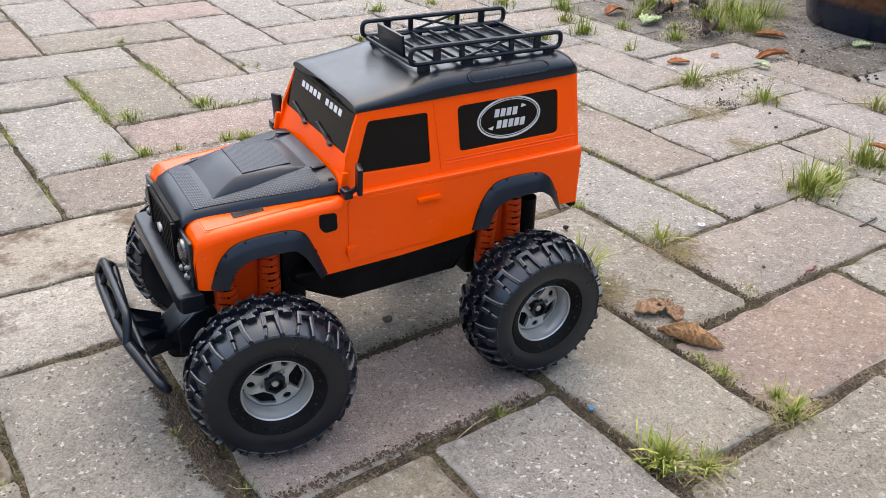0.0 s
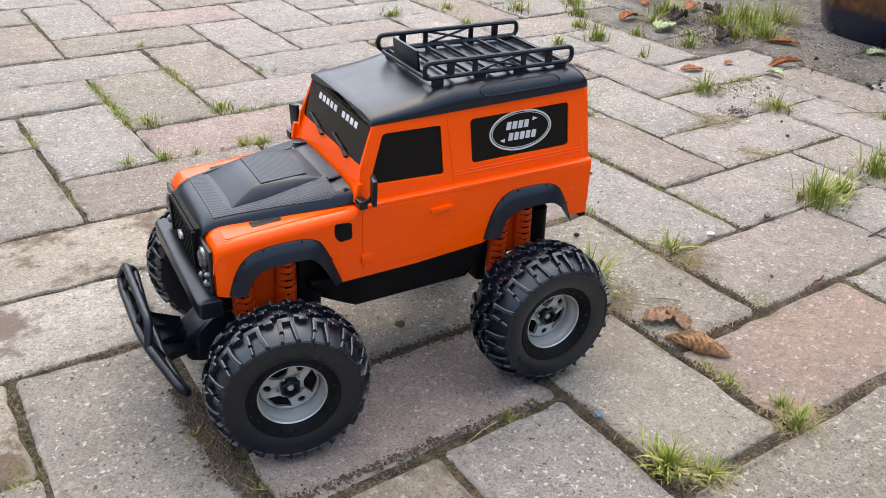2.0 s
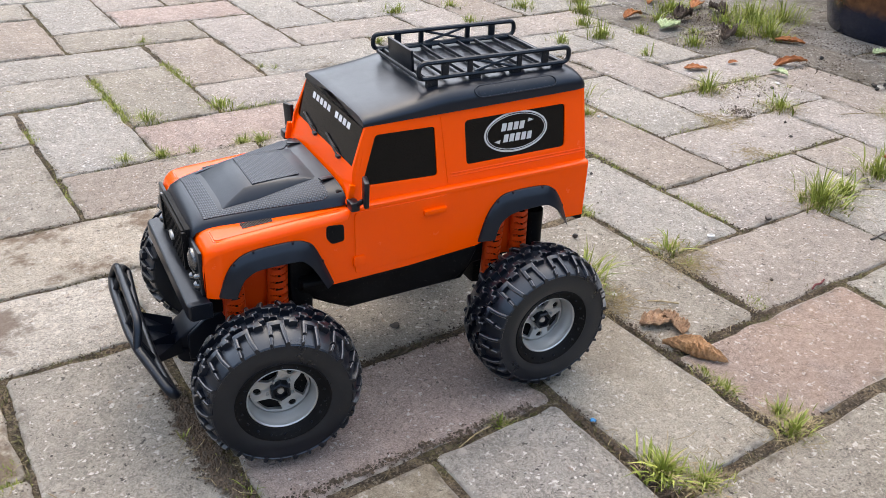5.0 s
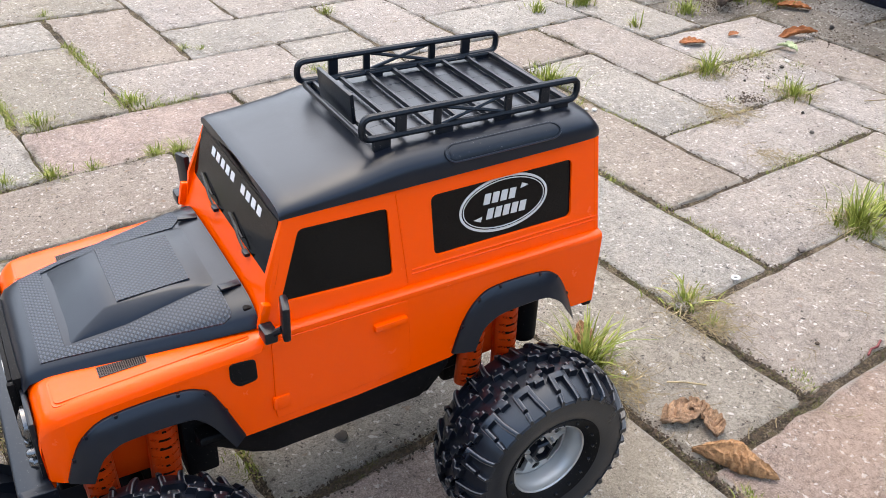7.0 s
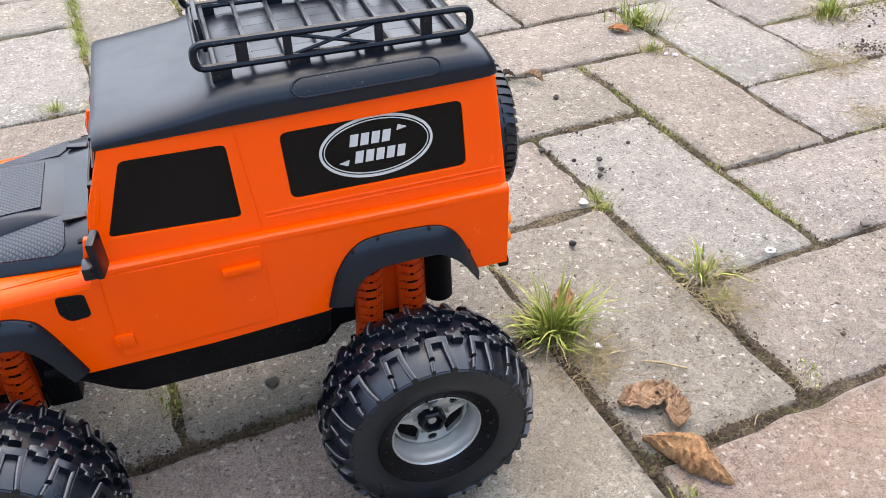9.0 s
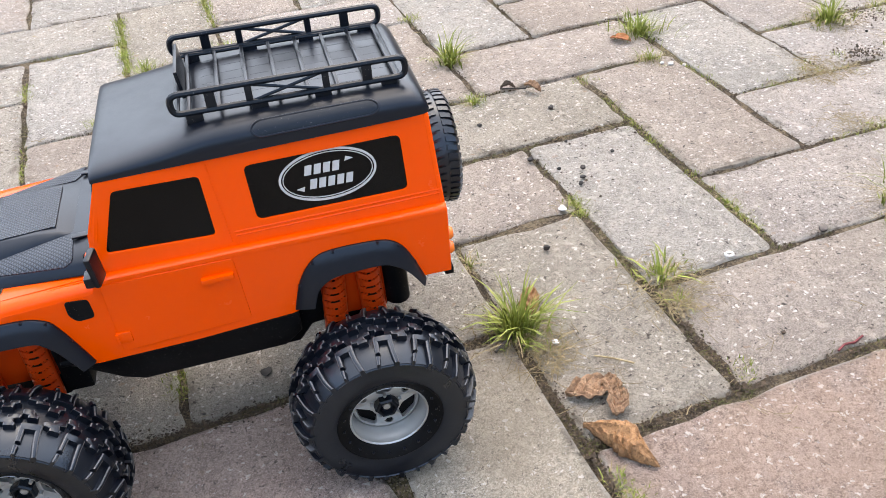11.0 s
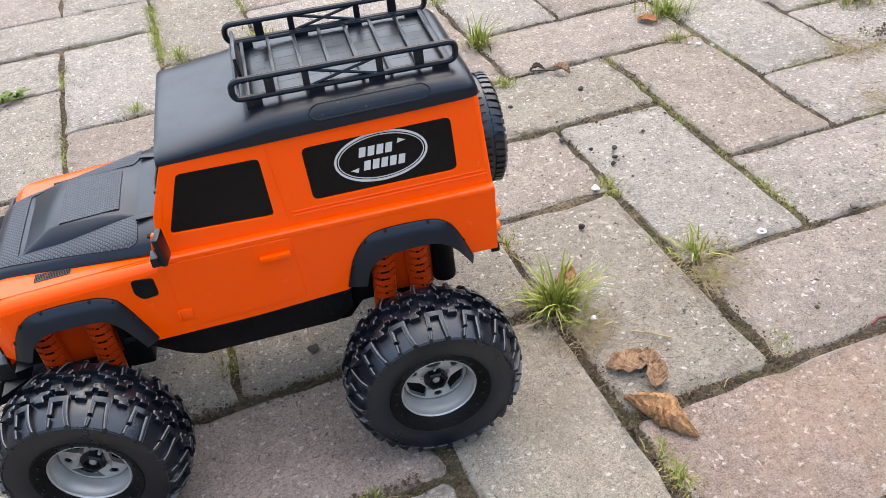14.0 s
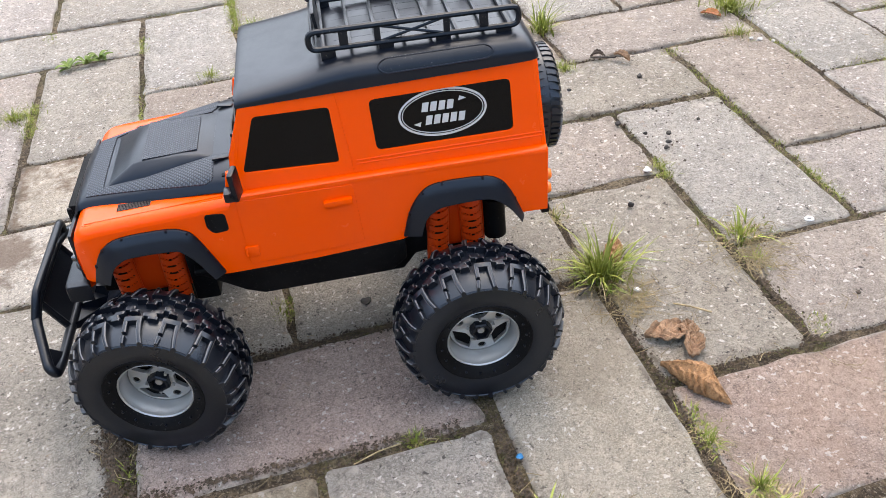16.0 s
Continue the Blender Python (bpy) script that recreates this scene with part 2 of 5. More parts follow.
def pebble_material(name, color, pale=2.2):
    m = Nodes(name, 0.7, 0, color, 0.4)
    c = m.mix(m.ramp(m.noise(300, 4), 0.4, 0.7), color, tuple(v * 0.7 for v in color))
    m.color(m.mix(m.ramp(m.n("ShaderNodeNewGeometry").outputs["Random Per Island"], 0.4, 1.0), c, tuple(min(1, v * pale) for v in color)))
    m.bump(m.noise(500, 3), 0.4, 0.0006)
    return m.mat


WHITE_STONE = pebble_material("white_stone", (0.52, 0.50, 0.46))
CRUMB = pebble_material("soil_crumb", (0.062, 0.041, 0.025), 1.7)
DARK_CRUMB = pebble_material("dark_crumb", (0.018, 0.015, 0.013))
BLUE_CHIP = pebble_material("blue_plastic_chip", (0.015, 0.16, 0.34))
RED_TWIG = pebble_material("red_twig", (0.15, 0.03, 0.03))
GREY_TWIG = pebble_material("grey_twig", (0.052, 0.043, 0.037))


def pot_material():
    """Brown glaze over a dark blue foot, with runs where the two meet."""
    m = Nodes("pot_glaze", 0.22, 0, (0.1, 0.05, 0.03), 0.5)
    sep = m.n("ShaderNodeSeparateXYZ")
    m.put(sep.inputs[0], m.pos)
    edge = m.math("ADD", sep.outputs[2], m.math("MULTIPLY", m.noise(22, 4), 0.05))
    c = m.mix(m.ramp(m.noise(40, 5), 0.35, 0.7), (0.06, 0.024, 0.012), (0.13, 0.058, 0.026))
    m.color(m.mix(m.ramp(edge, 0.062, 0.082), (0.006, 0.010, 0.022), c))
    m.bump(m.noise(60, 4), 0.2, 0.003)
    return m.mat


POT = pot_material()


# ---- fitted numbers ----
TRUCK_X, TRUCK_Y, TRUCK_TURN = -0.2832, 0.1251, 174.18
HUB_F, HUB_R = 89.4, -88.2
SPARE_X, SPARE_Y, SPARE_Z = -143.0, 0.0, 142.0
UNIT = 0.103


# ---- mesh helpers ----
def part(name, bm, material, parent, label="", smooth=True, bevel=0.0, mm=True):
    """Links a bmesh, built in millimetres, as one mesh object under a thing or a part."""
    if mm:
        bmesh.ops.scale(bm, vec=(0.001, 0.001, 0.001), verts=bm.verts)
    bmesh.ops.recalc_face_normals(bm, faces=bm.faces)
    me = bpy.data.meshes.new(name)
    bm.to_mesh(me)
    bm.free()
    for m in material if isinstance(material, (list, tuple)) else (material,):
        me.materials.append(m)
    ob = new(name, me)
    ob.parent = parent
    if smooth:
        me.shade_smooth()
        me.set_sharp_from_angle(angle=radians(38))
    if bevel:
        b = ob.modifiers.new("edge", "BEVEL")
        b.width, b.segments, b.limit_method, b.angle_limit = bevel * 0.001, 2, "ANGLE", radians(40)
        b.harden_normals = False
    if label:
        tagged(ob, label)
    return ob


def add_box(bm, c, size, bevel=0.0, rot=None, taper=1.0):
    """A box with rounded edges; taper narrows its top."""
    made = bmesh.ops.create_cube(bm, size=1)["verts"]
    for v in made:
        k = taper if v.co.z > 0 else 1.0
        v.co = Vector((v.co.x * size[0] * k, v.co.y * size[1] * k, v.co.z * size[2]))
    if bevel:
        edges = list({e for v in made for e in v.link_edges})
        got = bmesh.ops.bevel(bm, geom=edges, offset=bevel, segments=2, affect="EDGES", profile=0.6)
        made = list({v for f in got["faces"] for v in f.verts} | {v for v in made if v.is_valid})
    m = Matrix.Translation(c) @ (rot.to_4x4() if rot else Matrix())
    bmesh.ops.transform(bm, matrix=m, verts=made)
    return made


def rings(bm, loops, closed=True, caps=True):
    """Skins a list of vertex loops."""
    vs = [[bm.verts.new(p) for p in loop] for loop in loops]
    n = len(vs[0])
    for a, b in zip(vs, vs[1:]):
        for i in range(n if closed else n - 1):
            j = (i + 1) % n
            bm.faces.new((a[i], a[j], b[j], b[i]))
    if caps and closed:
        bm.faces.new(vs[0])
        bm.faces.new(vs[-1])
    return vs


def add_tube(bm, pts, r, n=8, closed=False, flat=1.0):
    """A round bar along a line of points."""
    pts = [Vector(p) for p in pts]
    count, loops, ref = len(pts), [], None
    for i, p in enumerate(pts):
        a = pts[i - 1] if closed or i else p
        b = pts[(i + 1) % count] if closed or i < count - 1 else p
        d = (b - a).normalized()
        if ref is None:
            ref = d.orthogonal().normalized() if abs(d.z) > 0.95 else d.cross(Vector((0, 0, 1))).normalized()
        side = (ref - d * ref.dot(d)).normalized()
        ref = side
        up = d.cross(side)
        loops.append([p + (side * math.cos(k) + up * math.sin(k) * flat) * r for k in (2 * math.pi * q / n for q in range(n))])
    if closed:
        loops.append(loops[0])
    rings(bm, loops, True, not closed)
    if closed:
        bmesh.ops.remove_doubles(bm, verts=bm.verts, dist=1e-4)


def rounded(pts, r, seg=4):
    """A polyline's corners rounded, closed."""
    out, n = [], len(pts)
    for i in range(n):
        p, a, b = Vector(pts[i]), Vector(pts[i - 1]), Vector(pts[(i + 1) % n])
        u, v = (a - p), (b - p)
        k = min(r, u.length * 0.45, v.length * 0.45)
        u, v = p + u.normalized() * k, p + v.normalized() * k
        for s in range(seg + 1):
            t = s / seg
            out.append(u * (1 - t) ** 2 + p * 2 * t * (1 - t) + v * t * t)
    return out


def bend(pts, r, seg=4):
    """An open line with its inner corners rounded."""
    pts = [Vector(p) for p in pts]
    out = [pts[0]]
    for i in range(1, len(pts) - 1):
        p, u, v = pts[i], pts[i - 1] - pts[i], pts[i + 1] - pts[i]
        k = min(r, u.length * 0.45, v.length * 0.45)
        u, v = p + u.normalized() * k, p + v.normalized() * k
        out += [u * (1 - t) ** 2 + p * 2 * t * (1 - t) + v * t * t for t in (s / seg for s in range(seg + 1))]
    return out + [pts[-1]]


def add_plate(bm, outer, holes, outside, inside):
    """A plate with holes from a plan in two coordinates; outside and inside lay it in space."""
    loops = [[Vector((*p[:2], 0)) for p in loop] for loop in (outer, *holes)]
    tris = geometry.tessellate_polygon(loops)
    flat = [p for loop in loops for p in loop]
    front = [bm.verts.new(outside(p.x, p.y)) for p in flat]
    back = [bm.verts.new(inside(p.x, p.y)) for p in flat]
    for a, b, c in tris:
        try:
            bm.faces.new((front[a], front[b], front[c]))
            bm.faces.new((back[c], back[b], back[a]))
        except ValueError:
            pass
    k = 0
    for loop in loops:
        n = len(loop)
        for i in range(n):
            j = (i + 1) % n
            bm.faces.new((front[k + i], front[k + j], back[k + j], back[k + i]))
        k += n


def add_lathe(bm, profile, n, closed=False, start=0.0):
    """Turns (radius, y) pairs about the y axis."""
    loops = [[Vector((r * math.cos(a), y, r * math.sin(a))) for a in (start + 2 * math.pi * k / n for k in range(n))] for r, y in profile]
    if closed:
        loops.append(loops[0])
    rings(bm, loops, True, False)
    if closed:
        bmesh.ops.remove_doubles(bm, verts=bm.verts, dist=1e-4)


def smooth_line(pts, steps=4):
    """A curve through the points of an open line."""
    out = []
    for i in range(len(pts) - 1):
        a, b, c, d = (Vector(pts[max(0, min(len(pts) - 1, k))]) for k in (i - 1, i, i + 1, i + 2))
        for k in range(steps):
            t = k / steps
            out.append(0.5 * (2 * b + (c - a) * t + (2 * a - 5 * b + 4 * c - d) * t * t + (3 * b - a - 3 * c + d) * t ** 3))
    return out + [Vector(pts[-1])]


def lerp_table(table, x):
    """Straight-line reading of a small table of (x, values)."""
    rows = sorted(table)
    if x <= rows[0][0]:
        return rows[0][1:]
    for a, b in zip(rows, rows[1:]):
        if x <= b[0]:
            t = (x - a[0]) / (b[0] - a[0])
            return tuple(p + (q - p) * t for p, q in zip(a[1:], b[1:]))
    return rows[-1][1:]


# ---- the toy truck: x forward, y to its left, z up, in millimetres ----
truck = new("toy_truck")
truck.matrix_world = pose(TRUCK_X, TRUCK_Y, 0, 0, 0, TRUCK_TURN)
tagged(truck, "orange and black toy off-road truck with oversized tyres on the paving", "toy truck")

WAIST = 140.0


def side_y(z):
    """Half width of the upper body, which leans inwards."""
    return 54.2 - 0.125 * (z - WAIST)


def low_y(x, z):
    """Half width of the lower body, which tucks in at the front corner and the sill."""
    return 58.0 - max(0.0, (x - 110) / 10) ** 2 * 4.5


FRONT_WINDOW = [(15.0, 179.0), (-23.4, 178.8), (-24.6, 148.2), (25.2, 149.6)]
REAR_WINDOW = [(-43.6, 179.6), (-116.8, 181.0), (-117.6, 152.6), (-44.8, 151.6)]
FLARE_OUT = {1: [(114.4, 99.3), (110.4, 111.4), (105.0, 119.6), (95.0, 124.8), (72.0, 126.0), (61.8, 123.6), (56.0, 117.2), (46.0, 93.0)],
             -1: [(-53.0, 99.0), (-58.0, 115.5), (-65.5, 126.4), (-75.0, 130.4), (-97.0, 130.6), (-107.0, 127.6), (-113.8, 119.2), (-121.0, 101.6)]}
FLARE_IN = {1: [(105.8, 99.0), (101.6, 108.4), (97.0, 112.4), (90.5, 114.6), (69.5, 114.8), (64.0, 112.2), (58.6, 105.4), (51.8, 92.4)],
            -1: [(-62.8, 100.5), (-66.0, 110.5), (-71.5, 115.6), (-79.0, 117.8), (-98.0, 118.6), (-105.5, 116.0), (-112.0, 110.4), (-119.0, 99.8)]}


def fender_top(x):
    return lerp_table(((36, 137.0), (70, 134.8), (105, 132.2), (113, 131.0), (117.5, 128.4), (120.2, 123.0)), x)[0]


for s in (1, -1):
    # lower side with the two wheel arches cut out
    bm = bmesh.new()
    arch_f = [((a[0] + b[0]) / 2, (a[1] + b[1]) / 2 + 2) for a, b in zip(FLARE_OUT[1], FLARE_IN[1])]
    arch_r = [((a[0] + b[0]) / 2, (a[1] + b[1]) / 2 + 2) for a, b in zip(FLARE_OUT[-1], FLARE_IN[-1])]
    outline = [(-134.5, 102.5), (-134.5, WAIST), (-31, WAIST - 0.6), (34, WAIST - 1.5), (36, 132.5), (70, 130.2), (105, 127.4), (111, 126.6), (111, 97.6), (110.5, 97.5)] + arch_f[1:-1] + [(48, 91.2), (45, 91.0), (-4, 92.6), (-52, 96.4), (-57, 98)] + arch_r[1:-1] + [(-119.5, 102.5)]
    add_plate(bm, outline, [], lambda x, z: (x, s * low_y(x, z), z), lambda x, z: (x, s * (low_y(x, z) - 2.2), z))
    rings(bm, [[(x, s * low_y(x, 0), 97.6), (x, s * low_y(x, 0), 112), (x, s * low_y(x, 0), fender_top(x) - 5.0), (x - 0.5, s * (low_y(x, 0) - 2), fender_top(x) - 5.0), (x - 0.5, s * (low_y(x, 0) - 2), 97.6)] for x in (111, 112.5, 114, 115.5, 117, 118.2, 119.2, 120.2)])
    part("side_panel", bm, ORANGE, truck)
    # waist rail
    bm = bmesh.new()
    rail = [(58.1, WAIST - 2.2), (58.5, WAIST - 0.9), (58.1, WAIST + 0.5), (57.0, WAIST + 1.3), (54.2, WAIST + 1.6), (52.0, WAIST - 2.0)]
    rings(bm, [[(x, s * (y - t), z + d) for y, z in rail] for x, d, t in ((33.5, -1.6, 0), (-31, -0.6, 0), (-100, 0.2, 0), (-133.5, 0.6, 0.2), (-134.8, 0.6, 1.0))])
    part("waist_rail", bm, ORANGE, truck)
    # upper side with its two window openings
    bm = bmesh.new()
    up = [(33.0, WAIST - 1), (30.5, 160.0), (21.0, 184.6), (-131.0, 189.4), (-134.3, WAIST)]
    add_plate(bm, up, [rounded(FRONT_WINDOW, 2.2), rounded(REAR_WINDOW, 3.2)], lambda x, z: (x, s * side_y(z), z), lambda x, z: (x, s * (side_y(z) - 2.4), z))
    part("upper_side", bm, ORANGE, truck, bevel=0.6)
    for name, shape, r in (("side_window", FRONT_WINDOW, 2.2), ("rear_side_window", REAR_WINDOW, 3.2)):
        bm = bmesh.new()
        add_plate(bm, rounded(shape, r), [], lambda x, z: (x, s * (side_y(z) - 1.1), z), lambda x, z: (x, s * (side_y(z) - 2.3), z))
        pane = part(name, bm, GLASS, truck, "glossy black window panel")
        if name == "rear_side_window":
            # oval badge printed on the pane: rings and two slanted bars, no letters
            lay = lambda d: (lambda x, z: (x, s * (side_y(z) - 1.1 + d), z))
            cx, cz = -81.0, 167.6
            oval = lambda a, b: [(cx + a * math.cos(k), cz - 0.02 * a * math.cos(k) + b * math.sin(k)) for k in (2 * math.pi * q / 48 for q in range(48))]
            for a, b, w in ((23.2, 12.9, 1.1), (21.4, 11.2, 0.4)):
                bm = bmesh.new()
                add_plate(bm, oval(a, b), [oval(a - w, b - w)], lay(0.25), lay(-0.1))
                part("badge_ring", bm, PRINT, pane, "silver printed oval ring", smooth=False)
            for x0, x1, z0, z1 in ((-70.0, -87.5, 168.8, 173.6), (-71.5, -93.0, 161.6, 166.4)):
                for k in range(4 if z0 > 165 else 5):
                    n = 4 if z0 > 165 else 5
                    w = (x1 - x0) / n
                    a, b = x0 + w * k, x0 + w * (k + 0.74)
                    sl = -1.0
                    bm = bmesh.new()
                    add_plate(bm, [(a, z0), (b, z0), (b + sl, z1), (a + sl, z1)], [], lay(0.25), lay(-0.1))
                    part("badge_bar", bm, PRINT, pane, smooth=False)
            for x0, z0, d in ((-89.5, 172.6, -1), (-69.5, 163.4, 1)):
                bm = bmesh.new()
                add_plate(bm, [(x0, z0), (x0 + 4.2 * d, z0 - 0.9 * d), (x0 + 0.8 * d, z0 - 2.4 * d)], [], lay(0.25), lay(-0.1))
                part("badge_bar", bm, PRINT, pane, smooth=False)
    # swage lines, door cut, handle, hinge, vent
    bm = bmesh.new()
    for dz in (0.0, 1.9):
        add_tube(bm, [(-33.5, s * (side_y(146.4 + dz) + 0.05), 146.2 + dz), (-132.8, s * (side_y(147.6 + dz) + 0.05), 147.6 + dz)], 0.42, 6)
    part("body_crease", bm, ORANGE, truck)
    bm = bmesh.new()
    add_plate(bm, rounded([(32.0, 95.4), (32.0, WAIST - 3.4), (-29.5, WAIST - 2.8), (-31.4, 99.4)], 2.5), [], lambda x, z: (x, s * (low_y(x, z) + 0.6), z), lambda x, z: (x, s * (low_y(x, z) - 0.4), z))
    door = part("door", bm, ORANGE, truck, bevel=0.25)
    bm = bmesh.new()
    add_box(bm, (-20.5, s * 59.6, 128.2), (15.5, 3.0, 3.4), 0.9, Euler((0, radians(2), 0)).to_matrix())
    part("door_handle", bm, ORANGE, door)
    bm = bmesh.new()
    add_box(bm, (29.4, s * 58.7, 104.2), (7.2, 1.6, 6.6), 0.6)
    add_box(bm, (32.6, s * 59.0, 104.2), (1.6, 2.2, 5.6), 0.6)
    part("hinge", bm, ORANGE, door)
    bm = bmesh.new()
    vent = rounded([(49.6, 131.2), (39.0, 130.4), (38.6, 119.6), (46.6, 118.8), (49.8, 123.0)], 2.0)
    add_plate(bm, vent, [], lambda x, z: (x, s * 58.5, z), lambda x, z: (x, s * 57.0, z))
    add_box(bm, (43, s * 58.45, 120.6), (6.4, 0.5, 0.7), 0.2)
    part("side_vent", bm, MATT, truck, "black plastic air vent", bevel=0.3)
    # pillar groove behind the door
    bm = bmesh.new()
    add_tube(bm, [(-31.5, s * (side_y(142) + 0.05), 142.5), (-27.5, s * (side_y(184) + 0.05), 184)], 0.35, 6)
    part("body_crease", bm, ORANGE, truck)
    # fender tops: rounded shoulders that roll over the nose
    bm = bmesh.new()
    stations = [(34, 58.0, 137.2), (50, 58.0, 136.2), (70, 58.0, 134.9), (90, 58.0, 133.4), (105, 58.0, 132.3), (110, 58.0, 131.6), (113, 57.6, 131.0), (115.2, 56.8, 130.0), (117.2, 55.7, 128.5), (118.7, 54.7, 126.5), (119.8, 53.7, 124.0), (121, 53.2, 116.0), (120.6, 52.8, 104.0), (120.0, 52.6, 97.0)]
    loops = []
    for x, yo, zt in stations:
        loops.append([(x, s * (yo + 0.02), zt - 5.4), (x, s * (yo - 0.5), zt - 2.6), (x, s * (yo - 2.0), zt - 0.8), (x, s * (yo - 4.6), zt), (x, s * 28, zt + 0.3), (x - 1.5, s * 28, zt - 3), (x - 1.5, s * (yo - 3), zt - 6)])
    rings(bm, loops)
    part("fender", bm, ORANGE, truck, bevel=0.0)
    # raised panel and pierced vent on the fender top
    bm = bmesh.new()
    edge = lambda x: 50.0 - (x - 36) * 0.195
    for grow, up in ((1.4, 0.40), (0.0, 0.72)):
        add_plate(bm, rounded([(112.4 + grow * 0.6, edge(112) + 1.5), (112.4 + grow * 0.6, 51.6 + grow), (39, 51.9 + grow), (39, edge(39) + 1.0)], 2.5), [],
                  lambda x, y: (x, s * y, fender_top(x) + up), lambda x, y: (x, s * y, fender_top(x) - 0.6))
    part("fender_panel", bm, ORANGE, truck, bevel=0.15)
    bm = bmesh.new()
    add_plate(bm, [(95.2, 39.6), (95.2, 45.9), (77.6, 46.4), (77.2, 42.2)], [], lambda x, y: (x, s * y, fender_top(x) + 0.7), lambda x, y: (x, s * y, fender_top(x) - 0.6))
    vent_plate = part("vent_plate", bm, VENT, truck, "black perforated vent", smooth=False)
    bm = bmesh.new()
    for k in range(22):
        x = 78.0 + k * 0.8
        y0, y1 = 42.3 - (x - 77.2) * 0.144, 46.2 - (x - 77.6) * 0.028
        for q in range(6):
            y = y0 + 0.3 + (y1 - y0 - 0.6) * (q + 0.5 * (k % 2)) / 5.5
            add_box(bm, (x, s * y, fender_top(x) + 0.72), (0.44, 0.46, 0.3))
    part("perforation", bm, MATT, vent_plate, smooth=False)
    # flares over the wheels
    for end in (1, -1):
        out, inn = FLARE_OUT[end], FLARE_IN[end]
        fine_out, fine_in = smooth_line(out), smooth_line(inn)
        bm = bmesh.new()
        loops = []
        for (a, b), (c, d) in zip(fine_out, fine_in):
            loops.append([(a, s * 57.2, b), (a, s * 59.0, b + 0.1), (a * 0.97 + c * 0.03, s * 59.6, b * 0.97 + d * 0.03), (a * 0.5 + c * 0.5, s * 61.9, b * 0.5 + d * 0.5 + 0.1), (c * 0.97 + a * 0.03, s * 63.8, d * 0.97 + b * 0.03), (c, s * 63.6, d), (c, s * 62.4, d + 0.4), (c * 0.92 + a * 0.08, s * 57.2, d + 1.4)])
        rings(bm, loops)
        flare = part("wheel_flare", bm, SATIN, truck, "satin black bolted wheel arch flare")
        for k in range(6):
            t = 0.9 + k * 1.08
            i = min(int(t), 6)
            f = t - i
            bx, bz = out[i][0] * (1 - f) + out[i + 1][0] * f, out[i][1] * (1 - f) + out[i + 1][1] * f
            bm = bmesh.new()
            add_box(bm, (bx, s * 59.4, bz - 0.5), (1.5, 1.3, 1.9), 0.4)
            part("bolt", bm, SATIN, flare)
    # springs and their towers behind each wheel: moulded columns with crescent slots on the outer face
    for hub in (HUB_F, HUB_R):
        for x0, lean in ((hub + 13.6, 0.03), (hub - 13.0, -0.03)) if hub > 0 else ((hub + 14.5, -0.06), (hub - 5.0, 0.03)):
            bm = bmesh.new()
            loops = []
            for k in range(145):
                z = 64 + k * 0.4
                loop = []
                for q in range(22):
                    a = 2 * math.pi * q / 22
                    face = max(0.0, math.sin(a)) if q not in (0, 11) else 0.0
                    across = math.cos(a)
                    u = ((z - 1.6 * across * across) / 4.7) % 1.0
                    slot = 1.0 if u < 0.18 and abs(across) < 0.76 and face > 0 else 0.0
                    r = 6.5 - 3.6 * slot
                    loop.append((x0 + lean * (z - 90) + r * across, s * (43.5 + r * 0.8 * math.sin(a)), z))
                loops.append(loop)
            rings(bm, loops)
            # slot faces coloured black to stand in for the shade inside
            for f in bm.faces:
                c = f.calc_center_median()
                if math.hypot(c.x - x0 - lean * (c.z - 90), (c.y - s * 43.5) / 0.8) < 5.4 and 65 < c.z < 121:
                    f.material_index = 1
            part("spring", bm, (SPRING, MATT), truck, "red-orange moulded coil spring, its slots coloured black for shade", smooth=False)
        bm = bmesh.new()
        add_box(bm, (hub + (0 if hub > 0 else 4), s * 38.5, 98), (40 if hub > 0 else 34, 6, 46), 1.0)
        part("spring_tower", bm, SPRING, truck)
        if hub > 0:
            bm = bmesh.new()
            add_box(bm, (hub - 27.5, s * 36, 88), (14, 20, 44), 2.0)
            part("inner_arch", bm, MATT, truck)
    # mirrors
    bm = bmesh.new()
    add_box(bm, (33.5, s * 60.0, 142.6), (5.6, 8.0, 5.6), 1.2)
    add_tube(bm, [(33, s * 62, 143), (29.5, s * 65.5, 147)], 1.5, 8)
    part("mirror_arm", bm, BLACK, truck)
    bm = bmesh.new()
    add_box(bm, (28.5, s * 66.6, 152.6), (3.2, 9.4, 17.0), 1.3, Euler((radians(-6 * s), 0, radians(-14 * s))).to_matrix())
    part("mirror", bm, BLACK, truck, "black door mirror")
    bm = bmesh.new()
    add_box(bm, (33.0, s * 54.6, 147.0), (4.0, 3.4, 12), 1.2, Euler((0, radians(-12), 0)).to_matrix())
    part("pillar_foot", bm, ORANGE, truck)

# windscreen frame, screen and scuttle: plan in (y, height along the slope)
SLOPE = ((34.2, 139.0), (20.6, 187.0))


def screen(y, h, d=0.0):
    (xa, za), (xb, zb) = SLOPE
    t = h / 50.0
    n = Vector((zb - za, 0, xa - xb)).normalized()
    return Vector((xa + (xb - xa) * t, y, za + (zb - za) * t)) + n * d


bm = bmesh.new()
shape = [(-53.5, 0), (53.5, 0), (52.0, 22), (48.6, 46.5), (-48.6, 46.5), (-52.0, 22)]
hole = rounded([(-48.3, 22.5), (48.3, 22.5), (45.6, 45.2), (-45.6, 45.2)], 3.0)
add_plate(bm, shape, [hole], lambda y, h: screen(y, h), lambda y, h: screen(y, h, -2.4))
part("windscreen_frame", bm, ORANGE, truck, bevel=0.5)
bm = bmesh.new()
